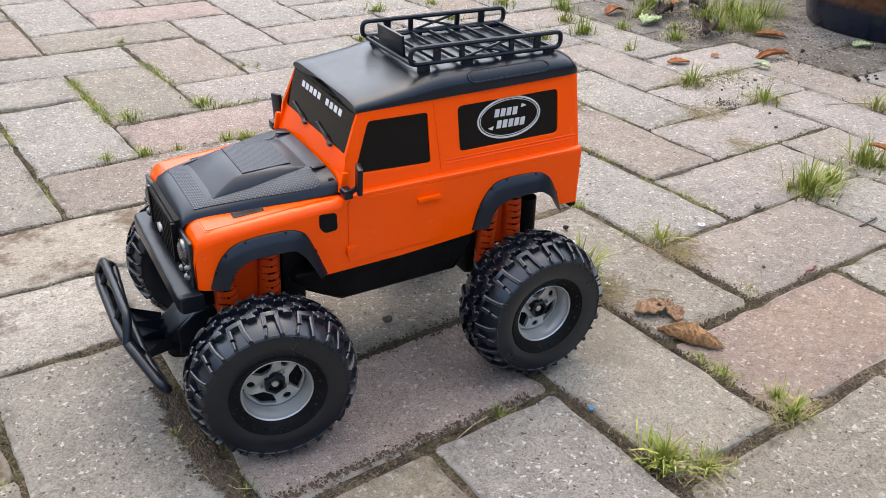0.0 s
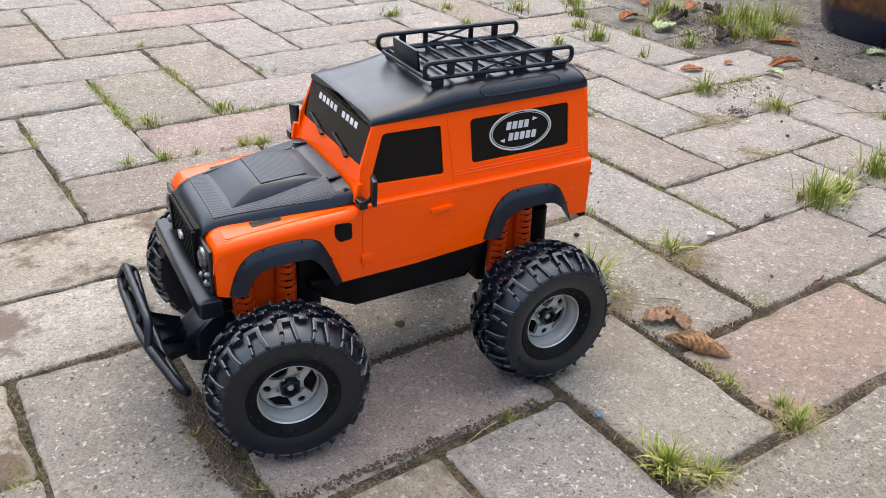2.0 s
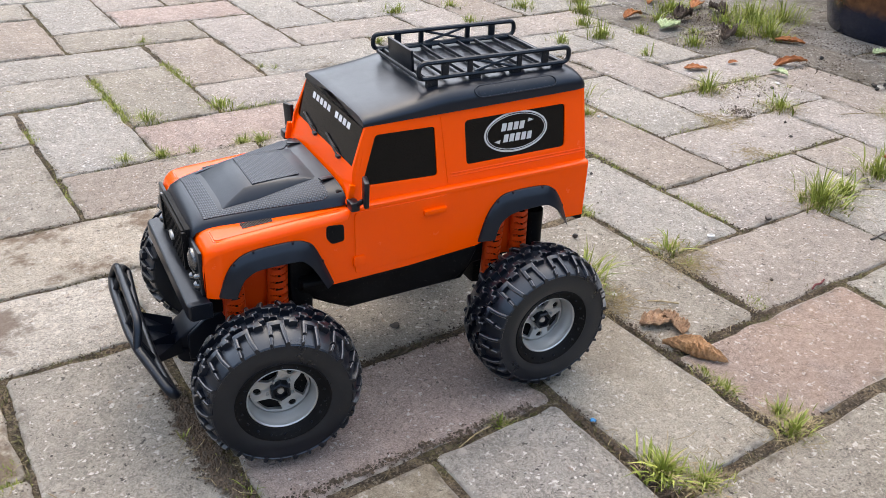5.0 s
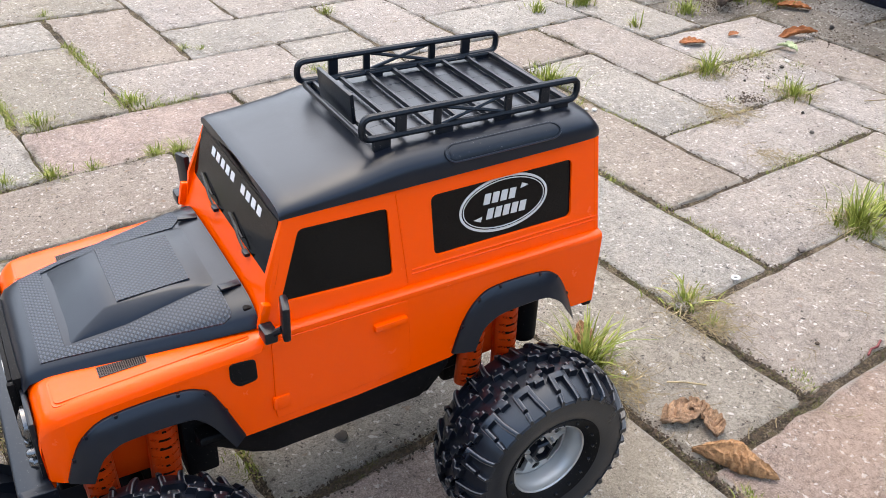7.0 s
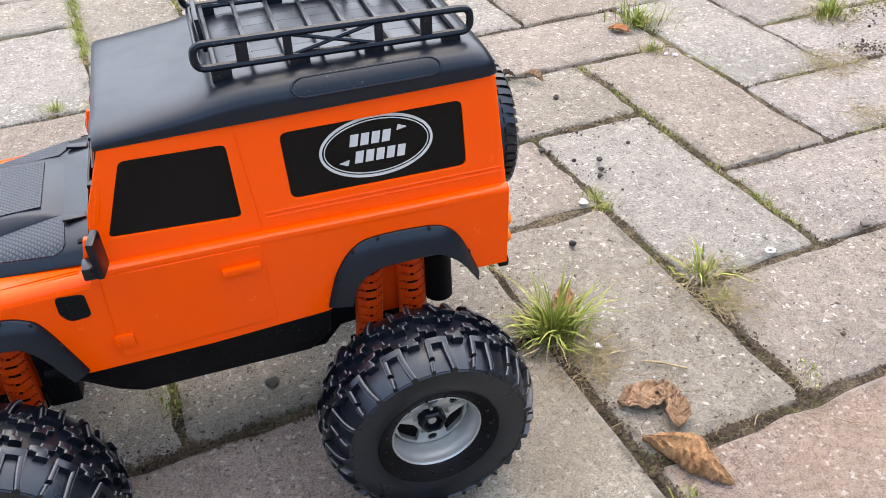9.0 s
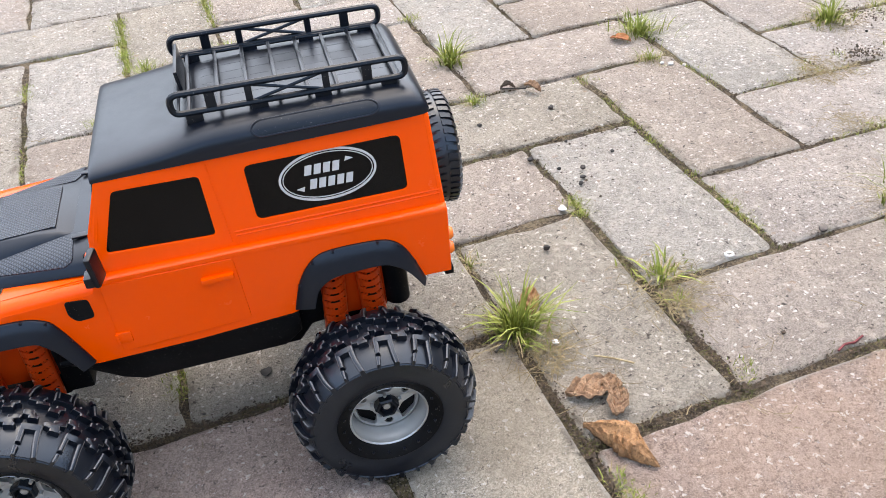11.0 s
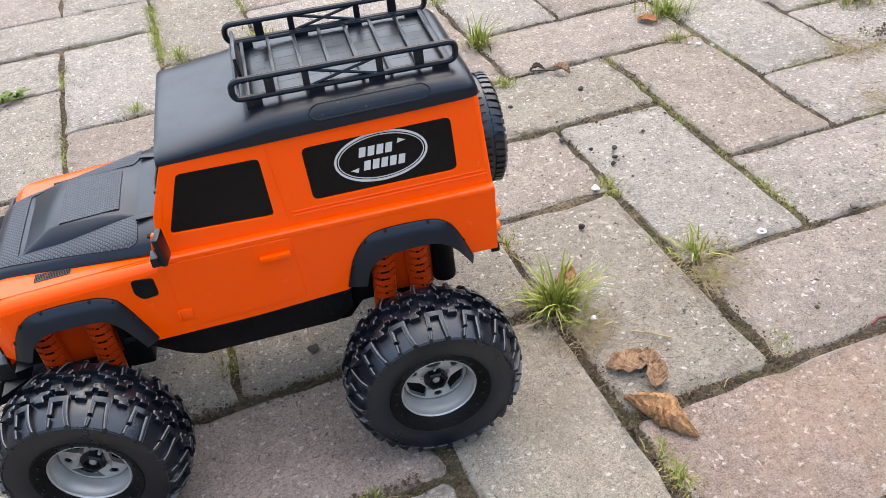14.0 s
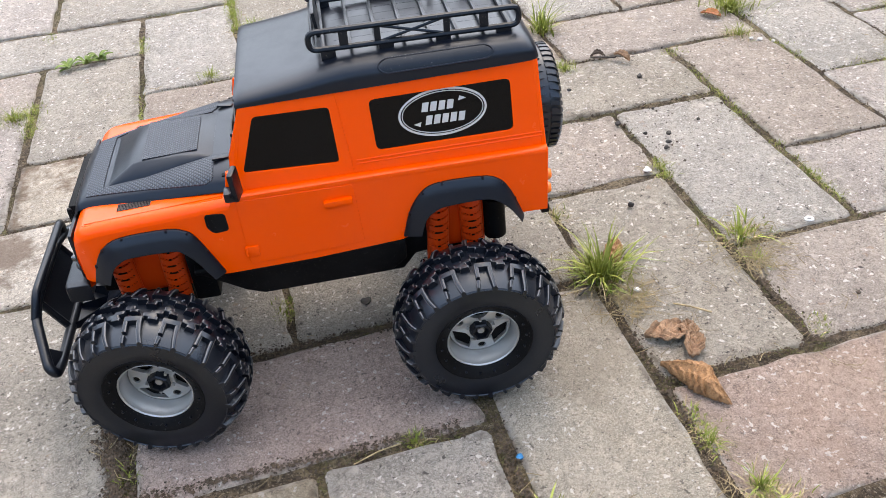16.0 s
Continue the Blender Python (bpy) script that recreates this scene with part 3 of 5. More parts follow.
add_plate(bm, rounded([(-48.8, 22.0), (48.8, 22.0), (46.6, 48.6), (-46.6, 48.6)], 3.4), [], lambda y, h: screen(y, h, 0.5 if h > 40 else 0.1), lambda y, h: screen(y, h, -2.0))
windscreen = part("windscreen", bm, GLASS, truck, "glossy black windscreen with a pale printed bar along its top")
for k in range(10):
    if k == 4:
        continue
    y0 = 31.5 - k * 6.4
    bm = bmesh.new()
    add_plate(bm, [(y0, 39.6), (y0 - 4.2, 39.6), (y0 - 4.2, 43.4), (y0, 43.4)], [], lambda y, h: screen(y, h, 0.62), lambda y, h: screen(y, h, 0.0))
    part("printed_bar", bm, WHITEP, windscreen, smooth=False)
for y0 in (24.0, -16.0):
    bm = bmesh.new()
    add_box(bm, screen(y0 + 3, 21.0, 1.2), (2.4, 4.4, 1.8), 0.5)
    add_tube(bm, [screen(y0 + 2, 21.5, 1.6), screen(y0 - 4, 23.0, 1.8), screen(y0 - 21, 27.0, 1.0)], 0.55, 6)
    add_box(bm, screen(y0 - 13, 25.4, 0.9), (0.7, 17.0, 0.6), 0.15, Euler((radians(-11), 0, 0)).to_matrix())
    part("wiper", bm, BLACK, truck, "black moulded wiper")

# back wall with the door seam, spare wheel mount and tail lamps
bm = bmesh.new()
add_plate(bm, [(-57.5, 102.5), (57.5, 102.5), (58.0, WAIST), (54.2, WAIST + 1), (48.2, 189.2), (-48.2, 189.2), (-54.2, WAIST + 1), (-58.0, WAIST)], [],
          lambda y, z: (-135.0 + max(0, z - WAIST) * 0.07, y, z), lambda y, z: (-132.0 + max(0, z - WAIST) * 0.07, y, z))
part("back_panel", bm, ORANGE, truck, bevel=0.7)
for s in (1, -1):
    for z0 in (112, 121):
        bm = bmesh.new()
        add_lathe(bm, [(0.01, -2.2), (2.6, -2.0), (3.4, -0.8), (3.6, 1.0)], 14)
        bmesh.ops.transform(bm, matrix=Matrix.Translation((-136.0, s * 51, z0)) @ Matrix.Rotation(radians(-90), 4, "Z"), verts=bm.verts)
        part("tail_lamp", bm, AMBER, truck, "small orange tail lamp lens")
bm = bmesh.new()
add_box(bm, (-134, 0, 100.5), (5, 112, 5), 1.2)
part("rear_sill", bm, MATT, truck)

# roof: crowned shell, low over the screen, raised behind
ROOF = ((22.2, 48.9, 184.4, 188.9), (20.0, 49.0, 184.6, 189.9), (10.0, 49.0, 184.9, 191.2), (-12.0, 49.4, 185.7, 195.0), (-24.0, 49.6, 186.1, 198.0), (-34.0, 49.7, 186.4, 199.6),
        (-60.0, 49.8, 187.2, 200.4), (-100.0, 49.8, 188.4, 200.8), (-122.0, 49.6, 189.1, 200.6), (-128.5, 49.0, 189.2, 199.0), (-131.6, 47.8, 189.4, 195.5), (-132.6, 46.4, 189.6, 191.0))


def roof_point(x, a, off=0.0):
    """A point on the roof: a runs over its section from the left edge (0) to the right edge (pi)."""
    w, z0, z1 = lerp_table(ROOF, x)
    p = 0.30
    c, t = math.cos(a), math.sin(a)
    y = w * math.copysign(abs(c) ** p, c) if abs(c) > 1e-9 else 0.0
    z = z0 + (z1 - z0) * (abs(t) ** 0.6) + 0.6 * abs(t)
    n = Vector((0, c * 0.8, max(0.15, t))).normalized()
    return Vector((x, y, z)) + n * off


bm = bmesh.new()
angles = [math.pi * (1 - k / 34) for k in range(35)]
xs = [22.2, 21.4, 20, 16, 10, 2, -6, -12, -18, -24, -29, -34, -45, -60, -80, -100, -114, -122, -126, -128.5, -130.3, -131.6, -132.6]
rings(bm, [[roof_point(x, a) for a in angles] + [Vector((x, -lerp_table(ROOF, x)[0] + 3, lerp_table(ROOF, x)[1] - 0.8)), Vector((x, lerp_table(ROOF, x)[0] - 3, lerp_table(ROOF, x)[1] - 0.8))] for x in xs])
roof = part("roof", bm, SATIN, truck, "satin black moulded roof")
for s in (1, -1):
    lo, hi = 0.24, 0.82
    pill = []
    for k in range(40):
        a = 2 * math.pi * k / 40
        ux, uz = math.cos(a), math.sin(a)
        px = -79.8 + math.copysign(1, ux) * 23.5 + ux * 5.5 if abs(ux) > 1e-6 else -79.8
        pill.append((px, 0.5 + 0.5 * uz))
    to3 = lambda x, t, off: roof_point(x, (lo + (hi - lo) * t) if s > 0 else math.pi - (lo + (hi - lo) * t), off)
    bm = bmesh.new()
    cols = [-80.0 + 27.0 * (k / 12 - 1) for k in range(25)]
    grid = [[to3(x, 0.5 + (t - 0.5) * math.sqrt(max(0.04, 1 - max(0, abs(x + 80) - 22) ** 2 / 36)), 0.35) for t in (0, 0.2, 0.4, 0.6, 0.8, 1)] for x in cols]
    rings(bm, grid, False)
    pane = part("roof_side_window", bm, BLACK, truck, "narrow black window let into the roof's edge")
    bm = bmesh.new()
    add_tube(bm, [to3(x, t, 0.25) for x, t in pill], 0.5, 6, True)
    part("window_rim", bm, SATIN, pane)

for k in range(7):
    q = (k - 3) * 9.0 / 50.0
    a = math.acos(math.copysign(abs(q) ** 3.33, q))
    bm = bmesh.new()
    add_tube(bm, [roof_point(x, a, -0.25) for x in (-31, -34, -45, -60, -80, -100, -114, -122)], 0.35, 6)
    part("roof_rib", bm, SATIN, roof)

# bonnet: shell, power bulge, tread plates
BONNET = ((121.6, 32.4, 122.0, 124.0), (121.0, 33.2, 126.0, 129.5), (118.6, 33.6, 129.2, 133.2), (114.0, 34.4, 130.8, 135.8), (106.0, 36.2, 132.0, 137.2), (80.0, 41.6, 134.2, 141.2), (56.0, 46.2, 136.4, 144.6), (40.0, 49.2, 138.0, 146.6), (33.5, 50.0, 138.4, 147.2))


def bonnet_z(x, y):
    w, z0, z1 = lerp_table(BONNET, x)
    k = min(1.0, abs(y) / w)
    return z0 + (z1 - z0) * (1 - k ** 7) ** 0.5 + 0.8 * (1 - k * k)


bm = bmesh.new()
ys = [-1 + 2 * k / 30 for k in range(31)]
ys = [math.copysign(abs(k) ** 0.6, k) for k in ys]
xs = [121.6, 121.0, 120, 118.6, 116.5, 114, 110, 106, 98, 90, 80, 68, 56, 48, 40, 33.5]
rings(bm, [[(x, lerp_table(BONNET, x)[0] * k, bonnet_z(x, lerp_table(BONNET, x)[0] * k)) for k in ys] + [(x, -lerp_table(BONNET, x)[0] + 1, lerp_table(BONNET, x)[1] - 4), (x, lerp_table(BONNET, x)[0] - 1, lerp_table(BONNET, x)[1] - 4)] for x in xs])
bonnet = part("bonnet", bm, SATIN, truck, "satin black bonnet with a raised centre")


def bulge_top(x):
    return lerp_table(((102.0, 137.6), (98.0, 140.0), (86.0, 146.4), (80.0, 147.4), (60.0, 148.0), (53.0, 148.0), (48.0, 147.4), (43.0, 146.2)), x)[0]


bm = bmesh.new()
loops = []
for x in (102, 100, 98, 94, 90, 86, 83, 80, 70, 60, 50, 46, 43):
    base = bonnet_z(x, 30)
    zt = max(bulge_top(x), base + 0.3)
    wb = lerp_table(((43.0, 25.0), (80.0, 29.0), (102.0, 27.5)), x)[0]
    wt = wb - max(1.0, (zt - base) * 1.15)
    loops.append([(x, wb, base - 0.6), (x, wb - 0.4, base + 0.15), (x, (wb + wt) / 2, (base + zt) / 2), (x, wt, zt - 0.25), (x, wt - 1.2, zt), (x, 0, zt + 0.25),
                  (x, -wt + 1.2, zt), (x, -wt, zt - 0.25), (x, -(wb + wt) / 2, (base + zt) / 2), (x, -wb + 0.4, base + 0.15), (x, -wb, base - 0.6)])
rings(bm, loops)
part("bonnet_bulge", bm, SATIN, bonnet)
bm = bmesh.new()
add_plate(bm, [(81.0, -20.8), (81.0, 20.8), (51.5, 18.6), (51.5, -18.6)], [], lambda x, y: (x, y, bulge_top(x) + 0.75), lambda x, y: (x, y, bulge_top(x) - 0.5))
part("tread_plate", bm, TREAD, bonnet, "black chequered tread plate", smooth=False)
for s in (1, -1):
    # strip from the nose back along each side of the bulge
    bm = bmesh.new()
    inner = ((42.5, 31.0), (46.5, 26.0), (80.0, 29.8), (95.0, 29.8), (103.4, 27.4), (103.5, 0.0), (113.0, 0.0))
    outer = ((42.5, 43.0), (43.5, 45.0), (46.0, 46.0), (60.0, 43.0), (80.0, 38.2), (100.0, 33.4), (113.0, 30.4))
    loops = []
    for x in (42.5, 43.5, 46.5, 52, 58, 64, 70, 75, 80, 85, 90, 95, 99, 103.4, 103.5, 106, 109, 111, 113):
        y0, y1 = lerp_table(inner, x)[0], lerp_table(outer, x)[0]
        cols = [y0 + (y1 - y0) * k / 10 for k in range(11)]
        loops.append([(x, s * y0, bonnet_z(x, y0) - 0.5)] + [(x, s * y, bonnet_z(x, y) + 0.5) for y in cols] + [(x, s * y1, bonnet_z(x, y1) - 0.5)])
    loops = [[(x + 0.05, y, z - 1.0) for x, y, z in loops[0]]] + loops + [[(x + 0.05, y, z - 1.0) for x, y, z in loops[-1]]]
    rings(bm, loops, False)
    part("tread_plate", bm, TREAD, bonnet, "black chequered tread plate", smooth=False)
    bm = bmesh.new()
    add_box(bm, (38.5, s * 30, 148.0), (9.0, 4.0, 1.2), 0.5, Euler((0, radians(-3), radians(8 * s))).to_matrix())
    part("bonnet_hinge", bm, SATIN, bonnet)
bm = bmesh.new()
add_box(bm, (36.0, 0, 141.5), (4, 90, 8), 1.2)
part("scuttle", bm, MATT, truck)

# nose: grille, lamp panels, lamps
bm = bmesh.new()
add_box(bm, (120.4, 0, 114.5), (7.2, 57, 31), 1.4)
for k in range(11):
    add_box(bm, (124.4, -22 + k * 4.4, 113), (1.6, 1.6, 24), 0.3)
add_box(bm, (124.4, 0, 127.0), (2.4, 52, 3), 0.6)
add_box(bm, (124.6, 27.5, 116.0), (3.0, 2.6, 24), 0.6)
add_box(bm, (124.6, -27.5, 116.0), (3.0, 2.6, 24), 0.6)
grille = part("grille", bm, MATT, truck, "black ribbed front grille")
bm = bmesh.new()
add_lathe(bm, [(0.01, -1.0), (4.4, -0.9), (4.6, 0.6)], 18)
bmesh.ops.transform(bm, matrix=Matrix.Translation((125.6, -6.0, 110.5)) @ Matrix.Rotation(radians(90), 4, "Z") @ Matrix.Diagonal((1.0, 1, 0.6, 1)), verts=bm.verts)
part("grille_badge", bm, SILVER, grille, "small plain silver oval badge")
for s in (1, -1):
    bm = bmesh.new()
    add_box(bm, (121.4, s * 40.5, 112.0), (2.2, 22.5, 28.0), 1.0)
    panel = part("lamp_panel", bm, BLACK, truck)
    for y0, z0, r, m, label in ((39.5, 116.0, 7.6, CHROME, "round silver headlamp"), (45.5, 102.6, 3.3, CHROME, "small silver side lamp"), (34.5, 102.8, 3.0, CHROME, "small silver side lamp"), (48.6, 110.0, 2.2, CHROME, "small silver side lamp")):
        bm = bmesh.new()
        add_lathe(bm, [(0.01, -2.6), (r * 0.55, -2.2), (r * 0.85, -1.0), (r * 0.9, -0.4), (r, -0.8), (r, 1.4)], 20)
        bmesh.ops.transform(bm, matrix=Matrix.Translation((123.2, s * y0, z0)) @ Matrix.Rotation(radians(90), 4, "Z"), verts=bm.verts)
        part("headlamp" if r > 5 else "side_lamp", bm, m, panel, label)

# front bumper, tow bracket and bull bar
bm = bmesh.new()
for y0, y1 in ((-58, 58),):
    prof = [(120.0, 97.4), (131.2, 97.4), (132.4, 96.4), (132.6, 88.0), (131.4, 86.8), (120.0, 86.8)]
    rings(bm, [[(x - d, y, z) for x, z in prof] for y, d in ((y0, 1.6), (y0 + 0.8, 0.8), (y0 + 4, 0), (y1 - 4, 0), (y1 - 0.8, 0.8), (y1, 1.6))])
part("front_bumper", bm, BLACK, truck, "satin black bumper beam", bevel=0.4)
bm = bmesh.new()
rings(bm, [[(x, -w, lo), (x, w, lo), (x, w, up), (x, w * 0.8, up + 1.2), (x, -w * 0.8, up + 1.2), (x, -w, up)] for x, w, up, lo in ((98, 15, 66, 30), (112, 14, 60, 26), (119, 12.5, 55, 25), (131, 11.5, 46.5, 28), (134, 10.5, 41, 31))])
for s in (1, -1):
    rings(bm, [[(x, s * w, lo), (x, s * (w + 2.2), lo), (x, s * (w + 2.2), up), (x, s * w, up)] for x, w, up, lo in ((100, 14, 64, 40), (116, 12.5, 58.5, 30), (127, 11.5, 48, 30))])
part("tow_bracket", bm, SATIN, truck, "", bevel=0.8)
bull = bmesh.new()
hoop = [(160, 44, 67), (162, 26, 69.5), (162, -26, 69.5), (160, -44, 67), (150.5, -74, 56.5), (147.5, -74.5, 52.5), (148.0, -64, 49.5), (150, -30, 46), (150, 30, 46), (148.0, 64, 49.5), (147.5, 74.5, 52.5), (150.5, 74, 56.5)]
add_tube(bull, rounded(hoop, 7.0, 5), 2.9, 12, True)
bull_bar = part("bull_bar", bull, BLACK, truck, "black tubular front bull bar")
bm = bmesh.new()
add_tube(bm, bend([(160.5, -43, 67.5), (157.0, -36, 81), (157.0, 36, 81), (160.5, 43, 67.5)], 6), 2.5, 10)
part("top_tube", bm, BLACK, bull_bar)
bm = bmesh.new()
add_plate(bm, [(-30.0, 0.05), (30.0, 0.05), (27.0, 0.93), (-27.0, 0.93)], [], lambda y, t: (150.0 + 12.0 * t + 0.7, y, 46.0 + 23.0 * t), lambda y, t: (150.0 + 12.0 * t - 0.7, y, 46.0 + 23.0 * t))
part("infill_plate", bm, BLACK, bull_bar, "flat black plate inside the bull bar")
for s in (1, -1):
    # gusset plate in each tip of the hoop
    bm = bmesh.new()
    add_plate(bm, [(-72.0, 0.12), (-72.0, 0.88), (-60.0, 0.9), (-56.0, 0.1)], [], lambda y, t: Vector((148.6, s * y, 51.0)).lerp(Vector((152.4 + (y + 72) * 0.28, s * y, 57.2 + (y + 72) * 0.3)), t) + Vector((0.5, 0, 0)), lambda y, t: Vector((147.6, s * y, 51.0)).lerp(Vector((151.4 + (y + 72) * 0.28, s * y, 57.2 + (y + 72) * 0.3)), t) - Vector((0.5, 0, 0)))
    part("gusset", bm, BLACK, bull_bar)
for y0 in (-21, 21):
    bm = bmesh.new()
    add_tube(bm, [(162.0, y0, 69.5), (157.0, y0, 81)], 1.8, 8)
    part("upright", bm, BLACK, bull_bar)
    bm = bmesh.new()
    add_tube(bm, [(150.0, y0 * 1.35, 46), (161.5, y0 * 1.35, 69)], 2.2, 8)
    part("upright", bm, BLACK, bull_bar)
bm = bmesh.new()
rings(bm, [[(126, -w, z - 2.4), (126, w, z - 2.4), (126, w, z), (126, -w, z)] if x < 127 else [(x, -w, z - 2.4), (x, w, z - 2.4), (x, w, z), (x, -w, z)] for x, w, z in ((126, 13, 37.5), (132, 14, 39), (142, 22, 43), (151, 29, 46.5))])
for y0, y1 in ((-13, -28), (-4.5, -9.5), (4.5, 9.5), (13, 28)):
    rings(bm, [[(131, y0 - 1.2, 38), (131, y0 + 1.2, 38), (131, y0, 47.5)], [(149, y1 - 0.8, 45), (149, y1 + 0.8, 45), (149, y1, 47.6)]])
part("skid_plate", bm, SATIN, bull_bar, "ribbed black skid plate")

# chassis tub, sills and axles
bm = bmesh.new()
side = [(-106, 98), (-106, 86), (-100, 76), (-60, 72), (-52, 62), (30, 60), (42, 66), (60, 76), (118, 78), (118, 96)]
rings(bm, [[(x, y, z) for x, z in side] for y in (-41, 41)])
part("chassis", bm, MATT, truck, "matt black plastic chassis", bevel=1.2)
for s in (1, -1):
    bm = bmesh.new()
    rings(bm, [[(x, s * 54.5, 93.5), (x, s * 55.0, 90.5), (x, s * 46, 64 + d), (x, s * 38, 61 + d), (x, s * 38, 94)] for x, d in ((64, 20), (56, 15), (40, 4), (30, 0), (-44, 2), (-54, 10))])
    part("rock_sill", bm, MATT, truck, "", bevel=0.8)
for hub in (HUB_F, HUB_R):
    bm = bmesh.new()
    add_tube(bm, [(hub, -58, 48.5), (hub, -30, 49), (hub, 30, 49), (hub, 58, 48.5)], 5.5, 10)
    add_box(bm, (hub, 4, 50), (26, 26, 24), 4)
    add_box(bm, (hub, 0, 70), (30, 60, 8), 1.5)
    part("axle", bm, MATT, truck)
for x0 in (-107.0, ):
    for s in (1, -1):
        bm = bmesh.new()
        add_tube(bm, [(x0, s * 40, 104), (x0 - 0.5, s * 40, 80), (x0 - 0.5, s * 40, 78)], 6.6, 14)
        part("exhaust_damper", bm, MATT, truck)


# ---- wheels: built about the y axis, outer face towards +y ----
CROWN_Y = 5.6


def tyre_radius(w):
    """Radius of the carcass at w from its crown line."""
    return lerp_table(((0.0, 45.3), (6.0, 45.1), (10.0, 44.6), (14.0, 43.6), (17.0, 42.5), (19.5, 41.3), (20.9, 40.5), (21.3, 39.8)), abs(w))[0]


def lug_radius(w):
    return lerp_table(((0.0, 48.9), (6.0, 48.7), (9.0, 48.2), (12.0, 47.0), (15.0, 46.0), (18.0, 44.8), (20.0, 43.7), (21.6, 42.3)), abs(w))[0]


def add_lug(bm, line, d, foot=0.9):
    """A tread block along a line of (distance from the crown, degrees from, degrees to): sloping flanks, top edges in a
    paler material.
    """
    loops = []
    for w, d0, d1 in line:
        r0, r1 = tyre_radius(w) - 1.2, lug_radius(w)
        a, b = radians(d0), radians(d1)
        e, f = 0.55 / 45.0, foot / 45.0
        y = CROWN_Y + d * w
        loops.append([Vector((r * math.cos(t), y, r * math.sin(t))) for r, t in ((r0, a - f), (r1 - 0.45, a), (r1, a + e), (r1 + 0.1, (a + b) / 2), (r1, b - e), (r1 - 0.45, b), (r0, b + f))])
    vs = rings(bm, loops)
    for a, b in zip(vs, vs[1:]):
        for i in (1, 4):
            f = bm.faces.get((a[i], a[i + 1], b[i + 1], b[i]))
            if f:
                f.material_index = 1


def tyre_mesh():
    bm = bmesh.new()
    side = [(26.0, 14.0), (26.4, 19.4), (28.5, 20.4), (34.0, 21.3), (39.2, 21.0), (39.7, 21.5), (40.2, 21.0)]
    tread = [(tyre_radius(w), w) for w in (20.9, 19.5, 17.0, 14.0, 10.0, 6.0, 0.0)]
    half = side + tread
    prof = [(r, CROWN_Y + w) for r, w in half] + [(r, CROWN_Y - w) for r, w in reversed(half[:-1])]
    add_lathe(bm, prof, 60, True)
    return bm


LUGS = 15


def shoulder_lug(d):
    """A staple: two prongs over the shoulder, joined by a bridge towards the crown."""
    bm = bmesh.new()
    add_lug(bm, [(16.4, -6.8, -4.0), (13.0, -6.6, -3.8), (10.4, -6.4, -3.6)], d, 0.4)
    add_lug(bm, [(21.6, 4.4, 7.4), (19.0, 3.4, 6.4), (16.0, 2.6, 5.6), (13.0, 2.2, 5.2), (10.4, 2.0, 5.0)], d, 0.4)
    add_lug(bm, [(10.8, -6.5, 5.1), (9.6, -6.4, 5.0), (8.2, -6.2, 5.0)], d, 0.4)
    add_lug(bm, [(21.4, -7.6, -5.6), (19.6, -7.4, -5.0), (18.0, -7.2, -4.6)], d, 0.4)
    return bm


def crown_lug(d):
    """A jagged block that steps from the shoulder to the crown line."""
    bm = bmesh.new()
    add_lug(bm, [(9.6, -3.4, 2.2), (8.2, -3.4, 2.6), (7.7, -6.6, 1.6), (6.0, -7.0, 1.2), (5.5, -2.6, 4.4), (3.8, -2.4, 4.8)], d, 0.5)
    add_lug(bm, [(5.0, 8.2, 13.2), (3.4, 8.0, 13.4), (2.9, 4.8, 11.0), (0.5, 4.6, 10.6)], d, 0.5)
    return bm


def rim_mesh():
    bm = bmesh.new()
    # dished barrel and lip
    add_lathe(bm, [(21.4, 20.0), (21.0, 21.4), (20.2, 22.0), (19.5, 21.4), (19.2, 18.0), (18.7, 17.4), (18.2, 10.0), (18.2, 5.0), (21.0, 5.0), (22.0, 18.0)], 40, True)
    # spoked disc with three openings
    circle = [(17.6 * math.cos(k), 17.6 * math.sin(k)) for k in (2 * math.pi * q / 48 for q in range(48))]
    holes = []
    for k in range(3):
        c = radians(90 + 120 * k)
        pts = [(8.6, -0.34), (16.2, -0.58), (16.8, 0.0), (16.2, 0.58), (8.6, 0.34)]
        holes.append([tuple(p[:2]) for p in rounded([(r * math.cos(c + t), r * math.sin(c + t)) for r, t in pts], 1.2, 2)])
    for k in range(3):
        c = radians(30 + 120 * k)
        holes.append([(13.2 * math.cos(c) + 2.3 * math.cos(t), 13.2 * math.sin(c) + 2.3 * math.sin(t)) for t in (2 * math.pi * q / 12 for q in range(12))])
    dish = lambda x, z: 13.2 - 2.2 * (math.hypot(x, z) / 17.6) ** 2
    add_plate(bm, circle, holes, lambda x, z: (x, dish(x, z), z), lambda x, z: (x, dish(x, z) - 2.6, z))
    return bm


